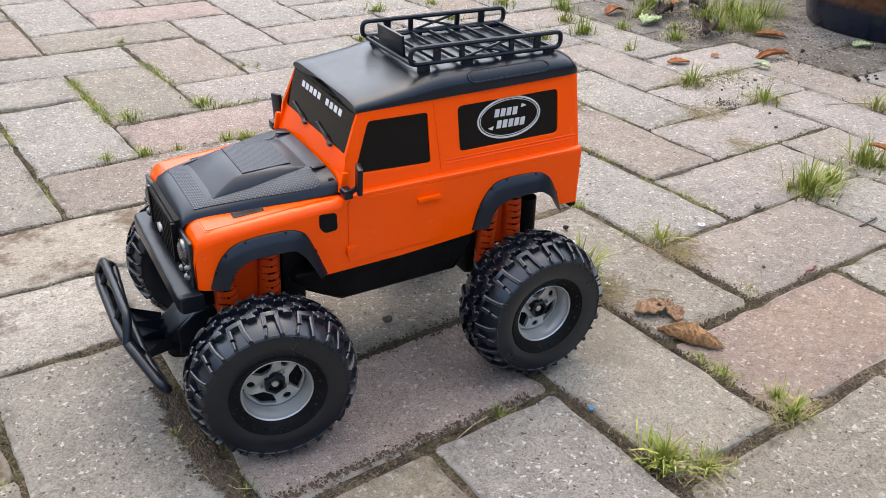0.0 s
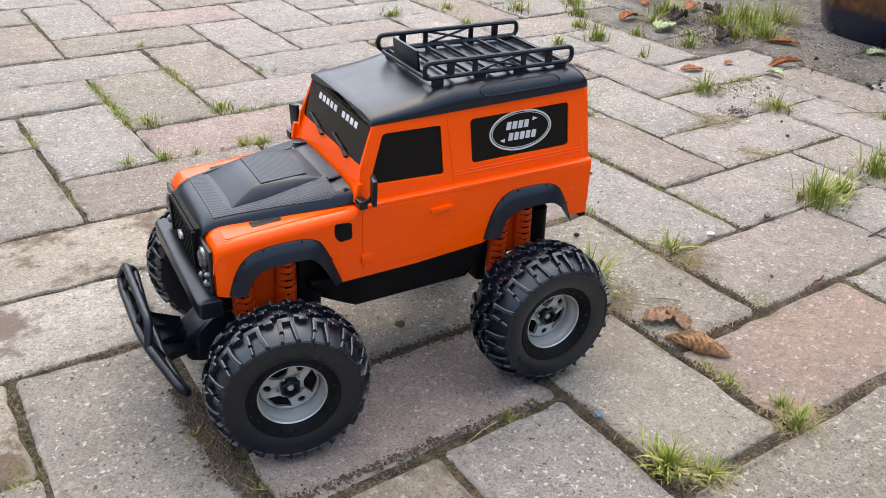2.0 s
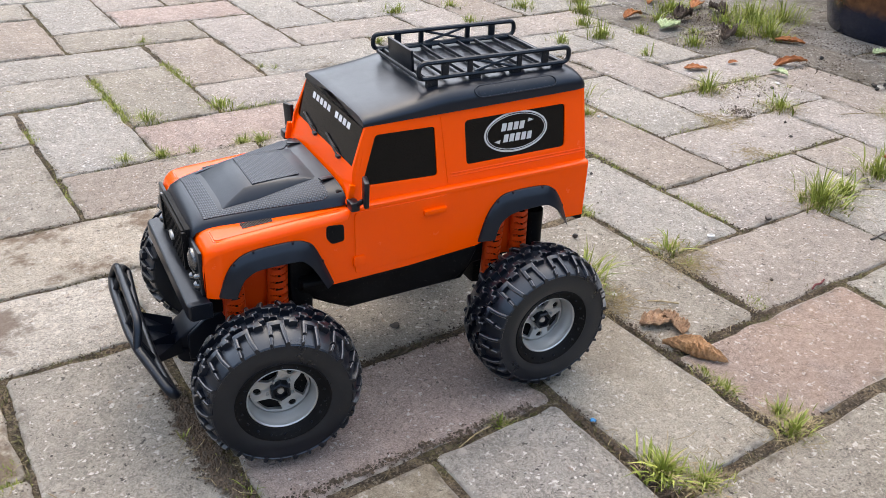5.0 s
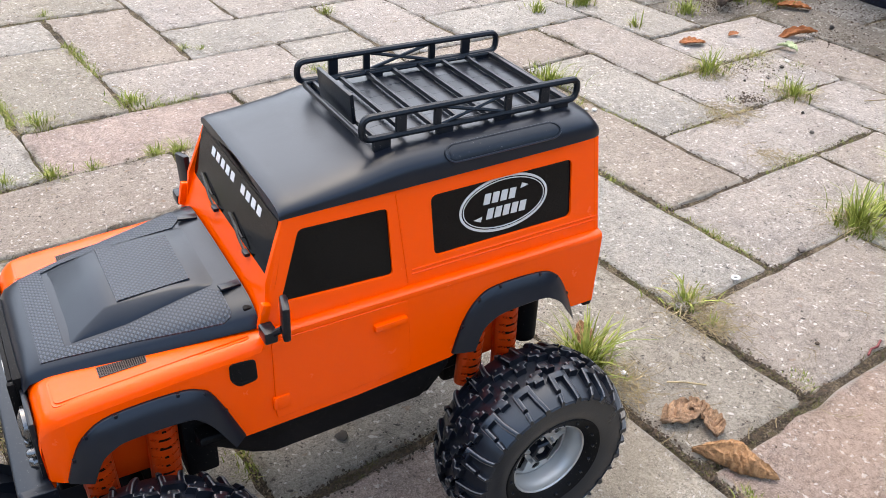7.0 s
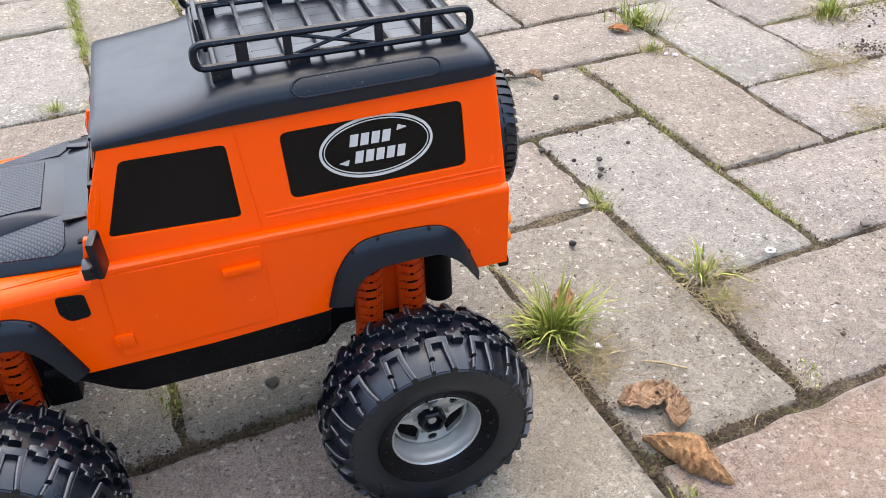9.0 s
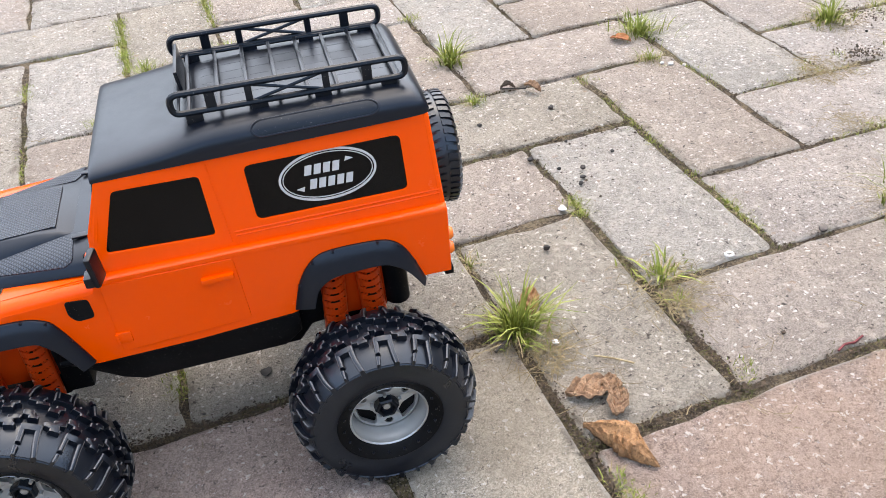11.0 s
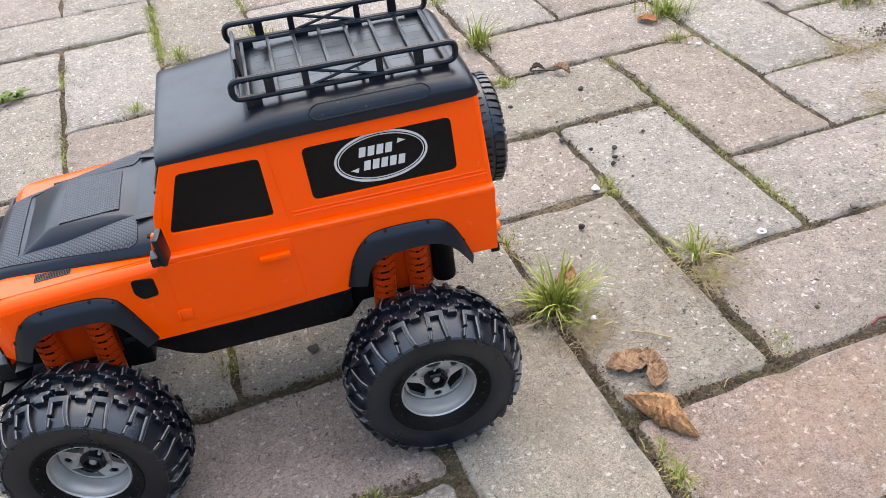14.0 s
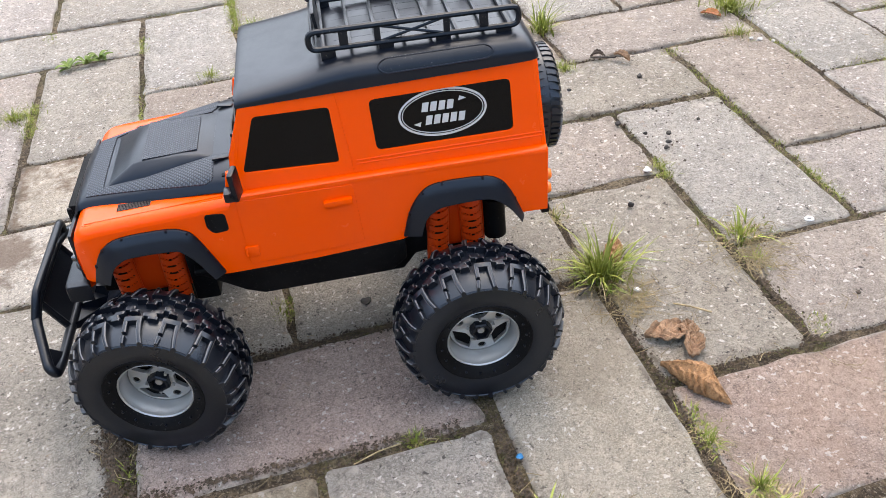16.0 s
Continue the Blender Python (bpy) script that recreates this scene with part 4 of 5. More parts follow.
wheel_parts = None
for hub_x, s, spin, steer in ((HUB_F, 1, 30, -9), (HUB_R, 1, 2, 0), (HUB_F, -1, 75, -9), (HUB_R, -1, 10, 0)):
    place = pose(hub_x * 0.001, s * 0.0748, 0.0478, 0, 0, steer + (0 if s > 0 else 180)) @ pose(0, 0, 0, 0, spin, 0)
    if wheel_parts is None:
        bm = rim_mesh()
        wheel = part("wheel", bm, SILVER, truck, "knobbly black tyre on a silver three-spoke rim", bevel=0.35)
        part("tyre", tyre_mesh(), RUBBER, wheel, "black rubber tyre carcass")
        for make, d, turn in ((shoulder_lug, 1, 0), (shoulder_lug, -1, 12), (crown_lug, 1, 12), (crown_lug, -1, 24)):
            first = part("tread_lug", make(d), (RUBBER, PALE_EDGE), wheel)
            first.matrix_basis = pose(0, 0, 0, 0, turn, 0)
            for k in range(1, LUGS):
                lug = new("tread_lug", first.data)
                lug.parent = wheel
                lug.matrix_basis = pose(0, 0, 0, 0, turn + k * 360 / LUGS, 0)
        bm = bmesh.new()
        add_lathe(bm, [(20.4, 19.5), (20.6, 21.8), (21.4, 22.7), (26.0, 25.6), (27.0, 26.0), (27.8, 25.4), (27.8, 22.0)], 48)
        part("beadlock_ring", bm, MATT, wheel, "black beadlock ring")
        for k in range(18):
            a = 2 * math.pi * k / 18
            bm = bmesh.new()
            add_box(bm, (24.0 * math.cos(a), 24.5, 24.0 * math.sin(a)), (1.3, 1.1, 1.3), 0.3)
            part("rivet", bm, SATIN, wheel)
        bm = bmesh.new()
        add_lathe(bm, [(0.01, 13.6), (4.2, 13.6), (4.5, 16.4), (5.6, 16.6), (6.4, 15.8), (6.6, 11.0)], 6)
        part("hub_nut", bm, BLACK, wheel, "black hub nut")
        bm = bmesh.new()
        add_lathe(bm, [(0.01, 14.9), (1.9, 14.8), (2.2, 13.4)], 12)
        part("axle_end", bm, SILVER, wheel)
        for k in range(3):
            c = radians(30 + 120 * k)
            bm = bmesh.new()
            add_lathe(bm, [(0.01, 11.4), (1.6, 11.4), (1.9, 10.8), (2.3, 10.4)], 6)
            bmesh.ops.translate(bm, vec=(13.2 * math.cos(c), 0, 13.2 * math.sin(c)), verts=bm.verts)
            part("wheel_bolt", bm, MATT, wheel)
        for k in range(5):
            c = radians(18 + 72 * k)
            bm = bmesh.new()
            add_lathe(bm, [(0.01, 15.2), (0.8, 15.1), (1.0, 14.2), (1.0, 12.5)], 8)
            bmesh.ops.translate(bm, vec=(7.7 * math.cos(c), 0, 7.7 * math.sin(c)), verts=bm.verts)
            part("lug_nut", bm, SILVER, wheel)
        bm = bmesh.new()
        add_lathe(bm, [(0.01, 8.4), (18.2, 8.4), (18.2, 3.0), (19.0, 0.0)], 32)
        part("wheel_back", bm, MATT, wheel)
        wheel_parts = wheel
        wheel.matrix_basis = place
    else:
        copy_thing(wheel_parts, place)

# spare wheel on the back
bm = bmesh.new()
add_lathe(bm, [(14, -7.5), (25.0, -8.0), (28.0, -7.0), (29.6, -5.0), (30.0, 0), (29.6, 5.0), (28.0, 7.0), (25.0, 8.0), (18, 8.2), (13, 7.0)], 48, True)
spare_place = Matrix.Translation((SPARE_X, SPARE_Y, SPARE_Z)) @ Matrix.Rotation(radians(90), 4, "Z")
bmesh.ops.transform(bm, matrix=spare_place, verts=bm.verts)
spare = part("spare_wheel", bm, RUBBER, truck, "black spare tyre mounted on the back")
for d in (1, -1):
    first = None
    for k in range(44):
        if first is None:
            bm = bmesh.new()
            loops = []
            for y, da in ((8.2, 0.0), (6.0, 0.02), (3.0, 0.05), (1.0, 0.05)):
                r = 30.7 if y < 8 else 27.5
                loops.append([Vector((q * math.cos(da + t), d * y, q * math.sin(da + t))) for q, t in ((r - 2.5, -0.05), (r, -0.043), (r, 0.043), (r - 2.5, 0.05))])
            rings(bm, loops)
            lug = first = part("tread_lug", bm, RUBBER, spare, smooth=False)
        else:
            lug = new("tread_lug", first.data)
            lug.parent = spare
        lug.matrix_basis = pose(SPARE_X * 0.001, SPARE_Y * 0.001, SPARE_Z * 0.001, 0, 0, 90) @ pose(0, 0, 0, 0, 360 / 44 * (k + 0.5 * (d < 0)), 0)
bm = bmesh.new()
add_lathe(bm, [(0.01, 6.5), (6, 6.5), (8, 5.0), (13.0, 5.5), (15.0, 8.6), (14.5, 9.4), (13.6, 9.0)], 32)
bmesh.ops.transform(bm, matrix=spare_place, verts=bm.verts)
part("spare_rim", bm, SILVER, spare)
bm = bmesh.new()
add_lathe(bm, [(0.01, -9), (9, -9), (9, 6)], 20)
bmesh.ops.transform(bm, matrix=spare_place, verts=bm.verts)
part("spare_mount", bm, MATT, spare)

# roof rack
RX0, RX1, RY, RC = -18.5, -125.0, 33.5, 2.5
Z0, Z1 = 203.8, 213.2
rack_base = bmesh.new()
add_tube(rack_base, rounded([(RX0 - 2, RC - RY + 1, Z0 - 0.6), (RX0 - 2, RC + RY - 1, Z0 - 0.6), (RX1 + 3, RC + RY - 1, Z0 - 0.6), (RX1 + 3, RC - RY + 1, Z0 - 0.6)], 3, 3), 1.2, 8, True)
rack = part("roof_rack", rack_base, BLACK, truck, "black tubular roof rack with slats")
for s in (1, -1):
    bm = bmesh.new()
    loop = rounded([(RX0, RC + s * RY, Z0), (RX0, RC + s * RY, Z1), (RX1, RC + s * RY, Z1), (RX1, RC + s * RY, Z0)], 4.8, 5)
    add_tube(bm, loop, 1.55, 8, True)
    part("side_rail", bm, BLACK, rack)
    for x, wide in ((-36, 4.6), (-53, 3.2), (-88, 3.2), (-107, 4.6)):
        bm = bmesh.new()
        add_box(bm, (x, RC + s * RY, (Z0 + Z1) / 2), (wide, 1.8, Z1 - Z0), 0.3)
        part("rail_post", bm, BLACK, rack)
    for a, b in (((-54, Z1 - 0.6), (-87, Z0 + 0.6)), ((-54, Z0 + 0.6), (-87, Z1 - 0.6))):
        bm = bmesh.new()
        add_tube(bm, [(a[0], RC + s * RY, a[1]), (b[0], RC + s * RY, b[1])], 0.85, 6)
        part("rail_brace", bm, BLACK, rack)
    for x in (-27.5, -57.0, -86.0, -117.0):
        bm = bmesh.new()
        foot = roof_point(x, 0.8 if s > 0 else math.pi - 0.8).z - 1.6
        add_box(bm, (x, RC + s * (RY - 0.6), (foot + Z0) / 2), (7.6, 2.6, Z0 - foot + 1), 0.4)
        part("rack_foot", bm, BLACK, rack)
for k in range(8):
    x = RX0 - 7 - k * 13.6
    bm = bmesh.new()
    add_box(bm, (x, RC, Z0 - 0.8), (1.8, 2 * RY - 1, 2.2), 0.4)
    part("slat", bm, BLACK, rack)
bm = bmesh.new()
add_box(bm, (RX0 - 4.5, 1.5, Z0 + 5.6), (1.8, 34, 13.4), 0.5, Euler((0, radians(6), 0)).to_matrix())
part("front_plate", bm, BLACK, rack, "flat black plate across the rack's front")


# ---- ground: one sheet of joint soil out to the horizon ----
def ground_height(x, y):
    return min(-0.0026 + 0.0024 * noise.noise((x * 30, y * 30, 0.3)) + 0.0012 * noise.noise((x * 110, y * 110, 7.0)), -0.0020)


def make_ground():
    bm = bmesh.new()
    step = 0.012
    x0, x1, y0, y1 = -0.75, 1.05, -0.35, 1.25
    nx, ny = round((x1 - x0) / step), round((y1 - y0) / step)
    rows = []
    for j in range(ny + 1):
        rows.append([bm.verts.new((x0 + step * i, y0 + step * j, ground_height(x0 + step * i, y0 + step * j))) for i in range(nx + 1)])
    for a, b in zip(rows, rows[1:]):
        for i in range(nx):
            bm.faces.new((a[i], a[i + 1], b[i + 1], b[i]))
    edge = rows[0] + [r[-1] for r in rows[1:]] + rows[-1][-2::-1] + [r[0] for r in rows[-2:0:-1]]
    cx, cy = (x0 + x1) / 2, (y0 + y1) / 2
    last = edge
    for k, z in ((2.5, -0.005), (12, -0.01), (120, -0.01), (900, -0.01)):
        ring = [bm.verts.new((cx + (v.co.x - cx) * k, cy + (v.co.y - cy) * k, z)) for v in edge]
        n = len(ring)
        for i in range(n):
            bm.faces.new((last[i], last[(i + 1) % n], ring[(i + 1) % n], ring[i]))
        last = ring
    return bm


ground = part("ground", make_ground(), SOIL, None, mm=False)
tagged(ground, "dark sandy soil with moss between the paving blocks", "ground", kind="structure")

pavement = new("pavement")
tagged(pavement, "weathered concrete block paving in a herringbone bond", "paving", kind="structure")


# ---- plain walls added all round, out of view, to block low sky light ----
for name, x0, y0, wide, turn in (("wall_north", -0.725, 3.6, 4.95, 0), ("wall_south", -0.725, -3.0, 4.95, 0), ("wall_east", 1.65, 0.3, 6.6, 90), ("wall_west", -3.1, 0.3, 6.6, 90)):
    bm = bmesh.new()
    add_box(bm, (0, 0, 0.4), (wide, 0.2, 1.2), 0.01)
    add_box(bm, (0, 0, 1.03), (wide + 0.08, 0.28, 0.06), 0.01)
    ob = part(name, bm, WALL, None, mm=False)
    ob.matrix_world = pose(x0, y0, 0, 0, 0, turn)
    tagged(ob, "unseen plain wall added to block low sky light", "wall", kind="structure")


# ---- grass, leaves and litter ----
def add_blade(bm, x, y, z, h, lean, turn, w, mat):
    d, q = Vector((math.cos(turn), math.sin(turn), 0)), Vector((-math.sin(turn), math.cos(turn), 0))
    pts = []
    for t in (0.0, 0.4, 0.75, 1.0):
        pts.append(Vector((x, y, z)) + d * (lean * h * t * t) + Vector((0, 0, h * (t - 0.35 * lean * t * t * t))))
    verts = []
    for p, k in zip(pts, (0.7, 1.0, 0.7)):
        verts.append((bm.verts.new(p - q * w * k), bm.verts.new(p + q * w * k)))
    tip = bm.verts.new(pts[-1])
    for a, b in zip(verts, verts[1:]):
        bm.faces.new((a[0], a[1], b[1], b[0])).material_index = mat
    bm.faces.new((verts[-1][0], verts[-1][1], tip)).material_index = mat


def tuft(x, y, r, h, n, dry=0.15, along=None):
    """A clump of grass blades growing out of a joint."""
    rnd = random.Random(int((x * 31 + y * 57) * 10000))
    bm = bmesh.new()
    fine = h < 0.019
    for k in range(int(n * (4.5 if fine else 1.9))):
        a, d = rnd.uniform(0, 2 * math.pi), abs(rnd.gauss(0, 0.45)) * r
        px, py = math.cos(a) * d, math.sin(a) * d
        if along is not None:
            u = rnd.uniform(-1, 1) * r
            v = rnd.gauss(0, 0.0042)
            px, py = (u, v) if along == "x" else (v, u)
        hh = h * rnd.choice((rnd.uniform(0.4, 1.15), rnd.uniform(0.2, 0.6), rnd.uniform(0.2, 0.5))) * (1 - 0.35 * min(1, d / r))
        is_dry = rnd.random() < dry + 0.08
        add_blade(bm, px, py, -0.003, hh * (rnd.uniform(0.4, 0.9) if is_dry else 1), rnd.uniform(1.0, 2.6) if is_dry else rnd.choice((rnd.uniform(0.05, 0.7), rnd.uniform(0.3, 1.3))), a + rnd.uniform(-1.2, 1.2), rnd.uniform(0.0002, 0.00036) if is_dry else rnd.uniform(0.00022, 0.00045) if fine else rnd.uniform(0.0004, 0.0009), 1 if is_dry else 0)
    ob = part("grass_tuft", bm, (GRASS, STRAW), None, smooth=False, mm=False)
    ob.location = (x, y, 0)
    if dry >= 0.5:
        words = "mostly dry straw-coloured grass tuft in a paving joint"
    elif h > 0.033:
        words = "tall green grass tuft growing from a paving joint"
    elif along is not None:
        words = "low strip of short grass along a paving joint"
    else:
        words = "small green grass tuft in a paving joint"
    return tagged(ob, words, "grass", "grass tufts")


TUFTS = (
    (0.219, 0.106, 0.030, 0.044, 210, 0.15), (0.262, 0.108, 0.020, 0.032, 70, 0.2), (0.338, 0.116, 0.034, 0.040, 150, 0.15),
    (0.012, 0.110, 0.022, 0.024, 100, 0.35), (0.008, 0.082, 0.014, 0.013, 45, 0.55), (-0.197, -0.085, 0.018, 0.024, 150, 0.12),
    (-0.180, -0.103, 0.020, 0.013, 110, 0.25), (-0.096, -0.102, 0.016, 0.020, 90, 0.4), (-0.084, -0.096, 0.022, 0.012, 60, 0.75),
    (0.386, 0.400, 0.028, 0.036, 130, 0.35), (0.416, 0.306, 0.030, 0.032, 130, 0.35), (0.436, 0.662, 0.022, 0.042, 90, 0.1),
    (0.357, 0.668, 0.020, 0.030, 50, 0.1), (0.462, 0.735, 0.022, 0.034, 60, 0.1), (0.217, 0.936, 0.030, 0.024, 80, 0.1),
    (0.441, 0.872, 0.034, 0.034, 80, 0.1), (0.108, 0.793, 0.018, 0.018, 40, 0.2), (0.430, 0.557, 0.010, 0.034, 22, 0.2),
    (0.542, 0.568, 0.024, 0.032, 80, 0.15), (0.698, 0.545, 0.042, 0.046, 170, 0.15), (0.655, 0.575, 0.030, 0.040, 110, 0.15),
    (0.671, 0.735, 0.050, 0.048, 150, 0.1), (0.760, 0.640, 0.060, 0.055, 180, 0.1), (0.60, 0.70, 0.03, 0.035, 70, 0.15),
    (-0.096, 0.755, 0.010, 0.012, 30, 0.1), (-0.083, 0.742, 0.012, 0.010, 30, 0.2), (-0.200, 0.634, 0.030, 0.020, 90, 0.2),
    (-0.290, 0.628, 0.030, 0.018, 90, 0.2), (-0.342, 0.525, 0.018, 0.015, 60, 0.25), (-0.306, 0.522, 0.018, 0.016, 60, 0.2),
    (-0.274, 0.519, 0.014, 0.012, 40, 0.3), (-0.219, 0.519, 0.016, 0.015, 55, 0.2), (-0.199, 0.514, 0.016, 0.016, 55, 0.2),
    (-0.202, 0.939, 0.016, 0.012, 40, 0.1), (0.525, 0.217, 0.026, 0.030, 80, 0.4), (-0.253, 0.003, 0.009, 0.008, 45, 0.1),
    (-0.430, 0.088, 0.009, 0.015, 9, 0.3), (-0.421, 0.070, 0.010, 0.008, 5, 0.6), (-0.415, 0.026, 0.012, 0.010, 14, 0.2), (0.003, 0.496, 0.016, 0.042, 90, 0.08), (-0.532, 0.507, 0.020, 0.018, 60, 0.1),
    (-0.100, 0.100, 0.018, 0.044, 210, 0.1), (-0.008, 0.402, 0.016, 0.014, 50, 0.15), (0.205, 0.470, 0.032, 0.034, 140, 0.15),
    (0.181, 0.408, 0.018, 0.018, 60, 0.5), (-0.102, 0.178, 0.014, 0.013, 35, 0.55), (-0.087, 0.077, 0.016, 0.014, 50, 0.75),
    (0.515, 0.80, 0.03, 0.034, 110, 0.1), (0.56, 0.86, 0.035, 0.04, 120, 0.1), (0.30, 0.83, 0.022, 0.02, 60, 0.1), (0.62, 0.93, 0.04, 0.04, 130, 0.1), (0.72, 0.86, 0.05, 0.05, 160, 0.1), (0.70, 0.64, 0.035, 0.042, 110, 0.15), (0.515, 0.655, 0.018, 0.026, 60, 0.1), (0.33, 0.93, 0.03, 0.022, 70, 0.1), (0.80, 0.60, 0.05, 0.05, 140, 0.1), (0.735, 0.60, 0.035, 0.044, 100, 0.15), (0.60, 0.62, 0.025, 0.02, 60, 0.3), (0.304, 0.312, 0.022, 0.010, 120, 0.8), (0.332, 0.306, 0.022, 0.009, 100, 0.85), (0.485, 0.405, 0.028, 0.014, 110, 0.6), (0.455, 0.41, 0.02, 0.010, 70, 0.7), (0.50, 0.36, 0.02, 0.010, 60, 0.6), (0.34, 0.33, 0.022, 0.008, 60, 0.7), (0.45, 0.385, 0.03, 0.010, 80, 0.5), (-0.098, -0.050, 0.012, 0.010, 45, 0.3), (-0.088, -0.084, 0.010, 0.016, 35, 0.2),
)
for row in TUFTS:
    tuft(*row)
for x, y, r, h, n, way in ((-0.309, 0.757, 0.040, 0.010, 300, "y"), (-0.206, 0.775, 0.055, 0.008, 260, "y"), (-0.309, 0.665, 0.030, 0.009, 180, "y"), (-0.412, 0.48, 0.03, 0.006, 60, "y"), (-0.515, 0.50, 0.035, 0.009, 200, "y"), (-0.412, 0.64, 0.020, 0.006, 90, "y"), (-0.515, 0.70, 0.020, 0.006, 90, "y"), (-0.309, 0.70, 0.030, 0.010, 160, "y"), (0.103, 0.33, 0.03, 0.006, 60, "y"), (0.206, 0.36, 0.03, 0.006, 60, "y"), (0.25, 0.309, 0.03, 0.006, 60, "x"), (0.36, 0.412, 0.04, 0.007, 80, "x"), (0.103, 0.28, 0.02, 0.006, 50, "y"),
                           (-0.17, 0.618, 0.035, 0.010, 60, "x"), (0.103, 0.19, 0.03, 0.006, 50, "y"), (-0.30, 0.722, 0.10, 0.005, 80, "x"), (0.30, 0.205, 0.07, 0.008, 60, "x"),
                           (0.107, 0.148, 0.024, 0.006, 130, "y"), (0.000, 0.210, 0.014, 0.009, 90, "y"), (-0.311, 0.141, 0.012, 0.008, 70, "y"), (-0.527, 0.106, 0.016, 0.007, 90, "y"), (-0.097, -0.036, 0.014, 0.011, 60, "y"), (0.009, 0.014, 0.008, 0.008, 30, "x"), (0.001, 0.625, 0.012, 0.010, 60, "x"), (0.282, 0.212, 0.012, 0.008, 40, "x"), (0.104, 0.40, 0.014, 0.006, 50, "x")):
    tuft(x, y, r, h, n, 0.32, way)


def make_litter_stuff():
    """Moss sprigs and soil crumbs caught in the joints."""
    rnd = random.Random(5)
    moss = bmesh.new()
    verts, faces = [], []
    for k in range(46000):
        i, j = (rnd.randint(-6, 3), rnd.randint(-3, 5)) if k % 3 else (rnd.randint(-6, 9), rnd.randint(-3, 11))
        spread = rnd.choice((0.002, 0.003, 0.003, 0.003, 0.004, 0.004, 0.007))
        if rnd.random() < 0.5:
            x, y = (i + rnd.random()) * UNIT, j * UNIT + rnd.gauss(0, spread)
            open_joint = (i - j) % 4 != 2
        else:
            x, y = i * UNIT + rnd.gauss(0, spread), (j + rnd.random()) * UNIT
            open_joint = (i - j) % 4 != 1
        if not open_joint or noise.noise((x * 16, y * 16, 9.0)) < -0.25:
            continue
        over = spread > 0.005
        if not over and k % 4 == 0 and noise.noise((x * 7, y * 7, 3.0)) > -0.12:
            for q in range(3):
                add_blade(moss, x + rnd.gauss(0, 0.0012), y + rnd.gauss(0, 0.0012), -0.004, rnd.uniform(0.003, 0.0058), rnd.uniform(0.2, 1.6), rnd.uniform(0, 6.28), rnd.uniform(0.0002, 0.0004), 0)
        s = rnd.uniform(0.0002, 0.0007) if over else rnd.choice((rnd.uniform(0.0004, 0.001), rnd.uniform(0.0004, 0.0014)))
        c = Vector((x, y, s * 0.4 if over else ground_height(x, y) + rnd.uniform(-0.0004, 0.0014)))
        n = len(verts)
        for d in ((1, 0, 0), (0, 1, 0), (-1, 0, 0), (0, -1, 0), (0, 0, 0.8), (0, 0, -0.8)):
            verts.append(c + Vector(d) * s * rnd.uniform(0.6, 1.3) + Vector((rnd.uniform(-1, 1), rnd.uniform(-1, 1), 0)) * s * 0.4)
        for a in range(4):
            b = (a + 1) % 4
            faces += [(n + a, n + b, n + 4), (n + b, n + a, n + 5)]
    bits = bmesh.new()
    for k in range(800):
        i, j = rnd.randint(-6, 5), rnd.randint(-3, 7)
        u, v = rnd.random() * UNIT, rnd.gauss(0, 0.004)
        x, y = (i * UNIT + u, j * UNIT + v) if rnd.random() < 0.5 else (i * UNIT + v, j * UNIT + u)
        if noise.noise((x * 9, y * 9, 21.0)) < 0.12:
            continue
        a, ln = rnd.uniform(0, 6.28), rnd.uniform(0.003, 0.012)
        add_tube(bits, [(x, y, 0.0006), (x + math.cos(a) * ln * 0.5, y + math.sin(a) * ln * 0.5, 0.0014), (x + math.cos(a + 0.12) * ln, y + math.sin(a + 0.12) * ln, 0.0004)], rnd.uniform(0.00015, 0.0003), 4)
    for cx, cy, r, count in ((-0.424, 0.075, 0.008, 5), (-0.422, 0.040, 0.010, 8), (-0.100, 0.100, 0.018, 150), (-0.088, 0.080, 0.015, 120), (-0.092, 0.064, 0.010, 60), (0.012, 0.100, 0.020, 170), (0.008, 0.082, 0.012, 80), (0.306, 0.312, 0.018, 160), (0.262, 0.226, 0.012, 70), (0.219, 0.100, 0.022, 60), (-0.096, -0.100, 0.014, 60), (-0.185, -0.096, 0.014, 50), (0.416, 0.306, 0.02, 60), (0.386, 0.395, 0.02, 60), (0.03, 0.0, 0.05, 14), (-0.05, 0.05, 0.04, 14)):
        for k in range(count):
            x, y = rnd.gauss(cx, r * 0.8), rnd.gauss(cy, r * 0.8)
            a, ln = rnd.uniform(0, 6.28), rnd.uniform(0.004, 0.018)
            add_tube(bits, [(x, y, 0.0006), (x + math.cos(a) * ln * 0.5, y + math.sin(a) * ln * 0.5, rnd.uniform(0.0008, 0.004)), (x + math.cos(a + 0.4) * ln, y + math.sin(a + 0.4) * ln, 0.0006)], rnd.uniform(0.00012, 0.00026), 4)
    ob = part("dry_grass_bits", bits, STRAW, None, smooth=False, mm=False)
    tagged(ob, "broken bits of dry straw scattered along the joints", "straw", kind="stuff")
    ob = part("joint_moss", moss, MOSS, None, smooth=False, mm=False)
    tagged(ob, "short dull green moss sprigs in the paving joints", "moss", kind="stuff")
    me = bpy.data.meshes.new("soil_crumbs")
    me.from_pydata(verts, [], faces)
    me.materials.append(CRUMB)
    tagged(new("soil_crumbs", me), "dark brown soil crumbs along the paving joints", "soil", kind="stuff")


make_litter_stuff()


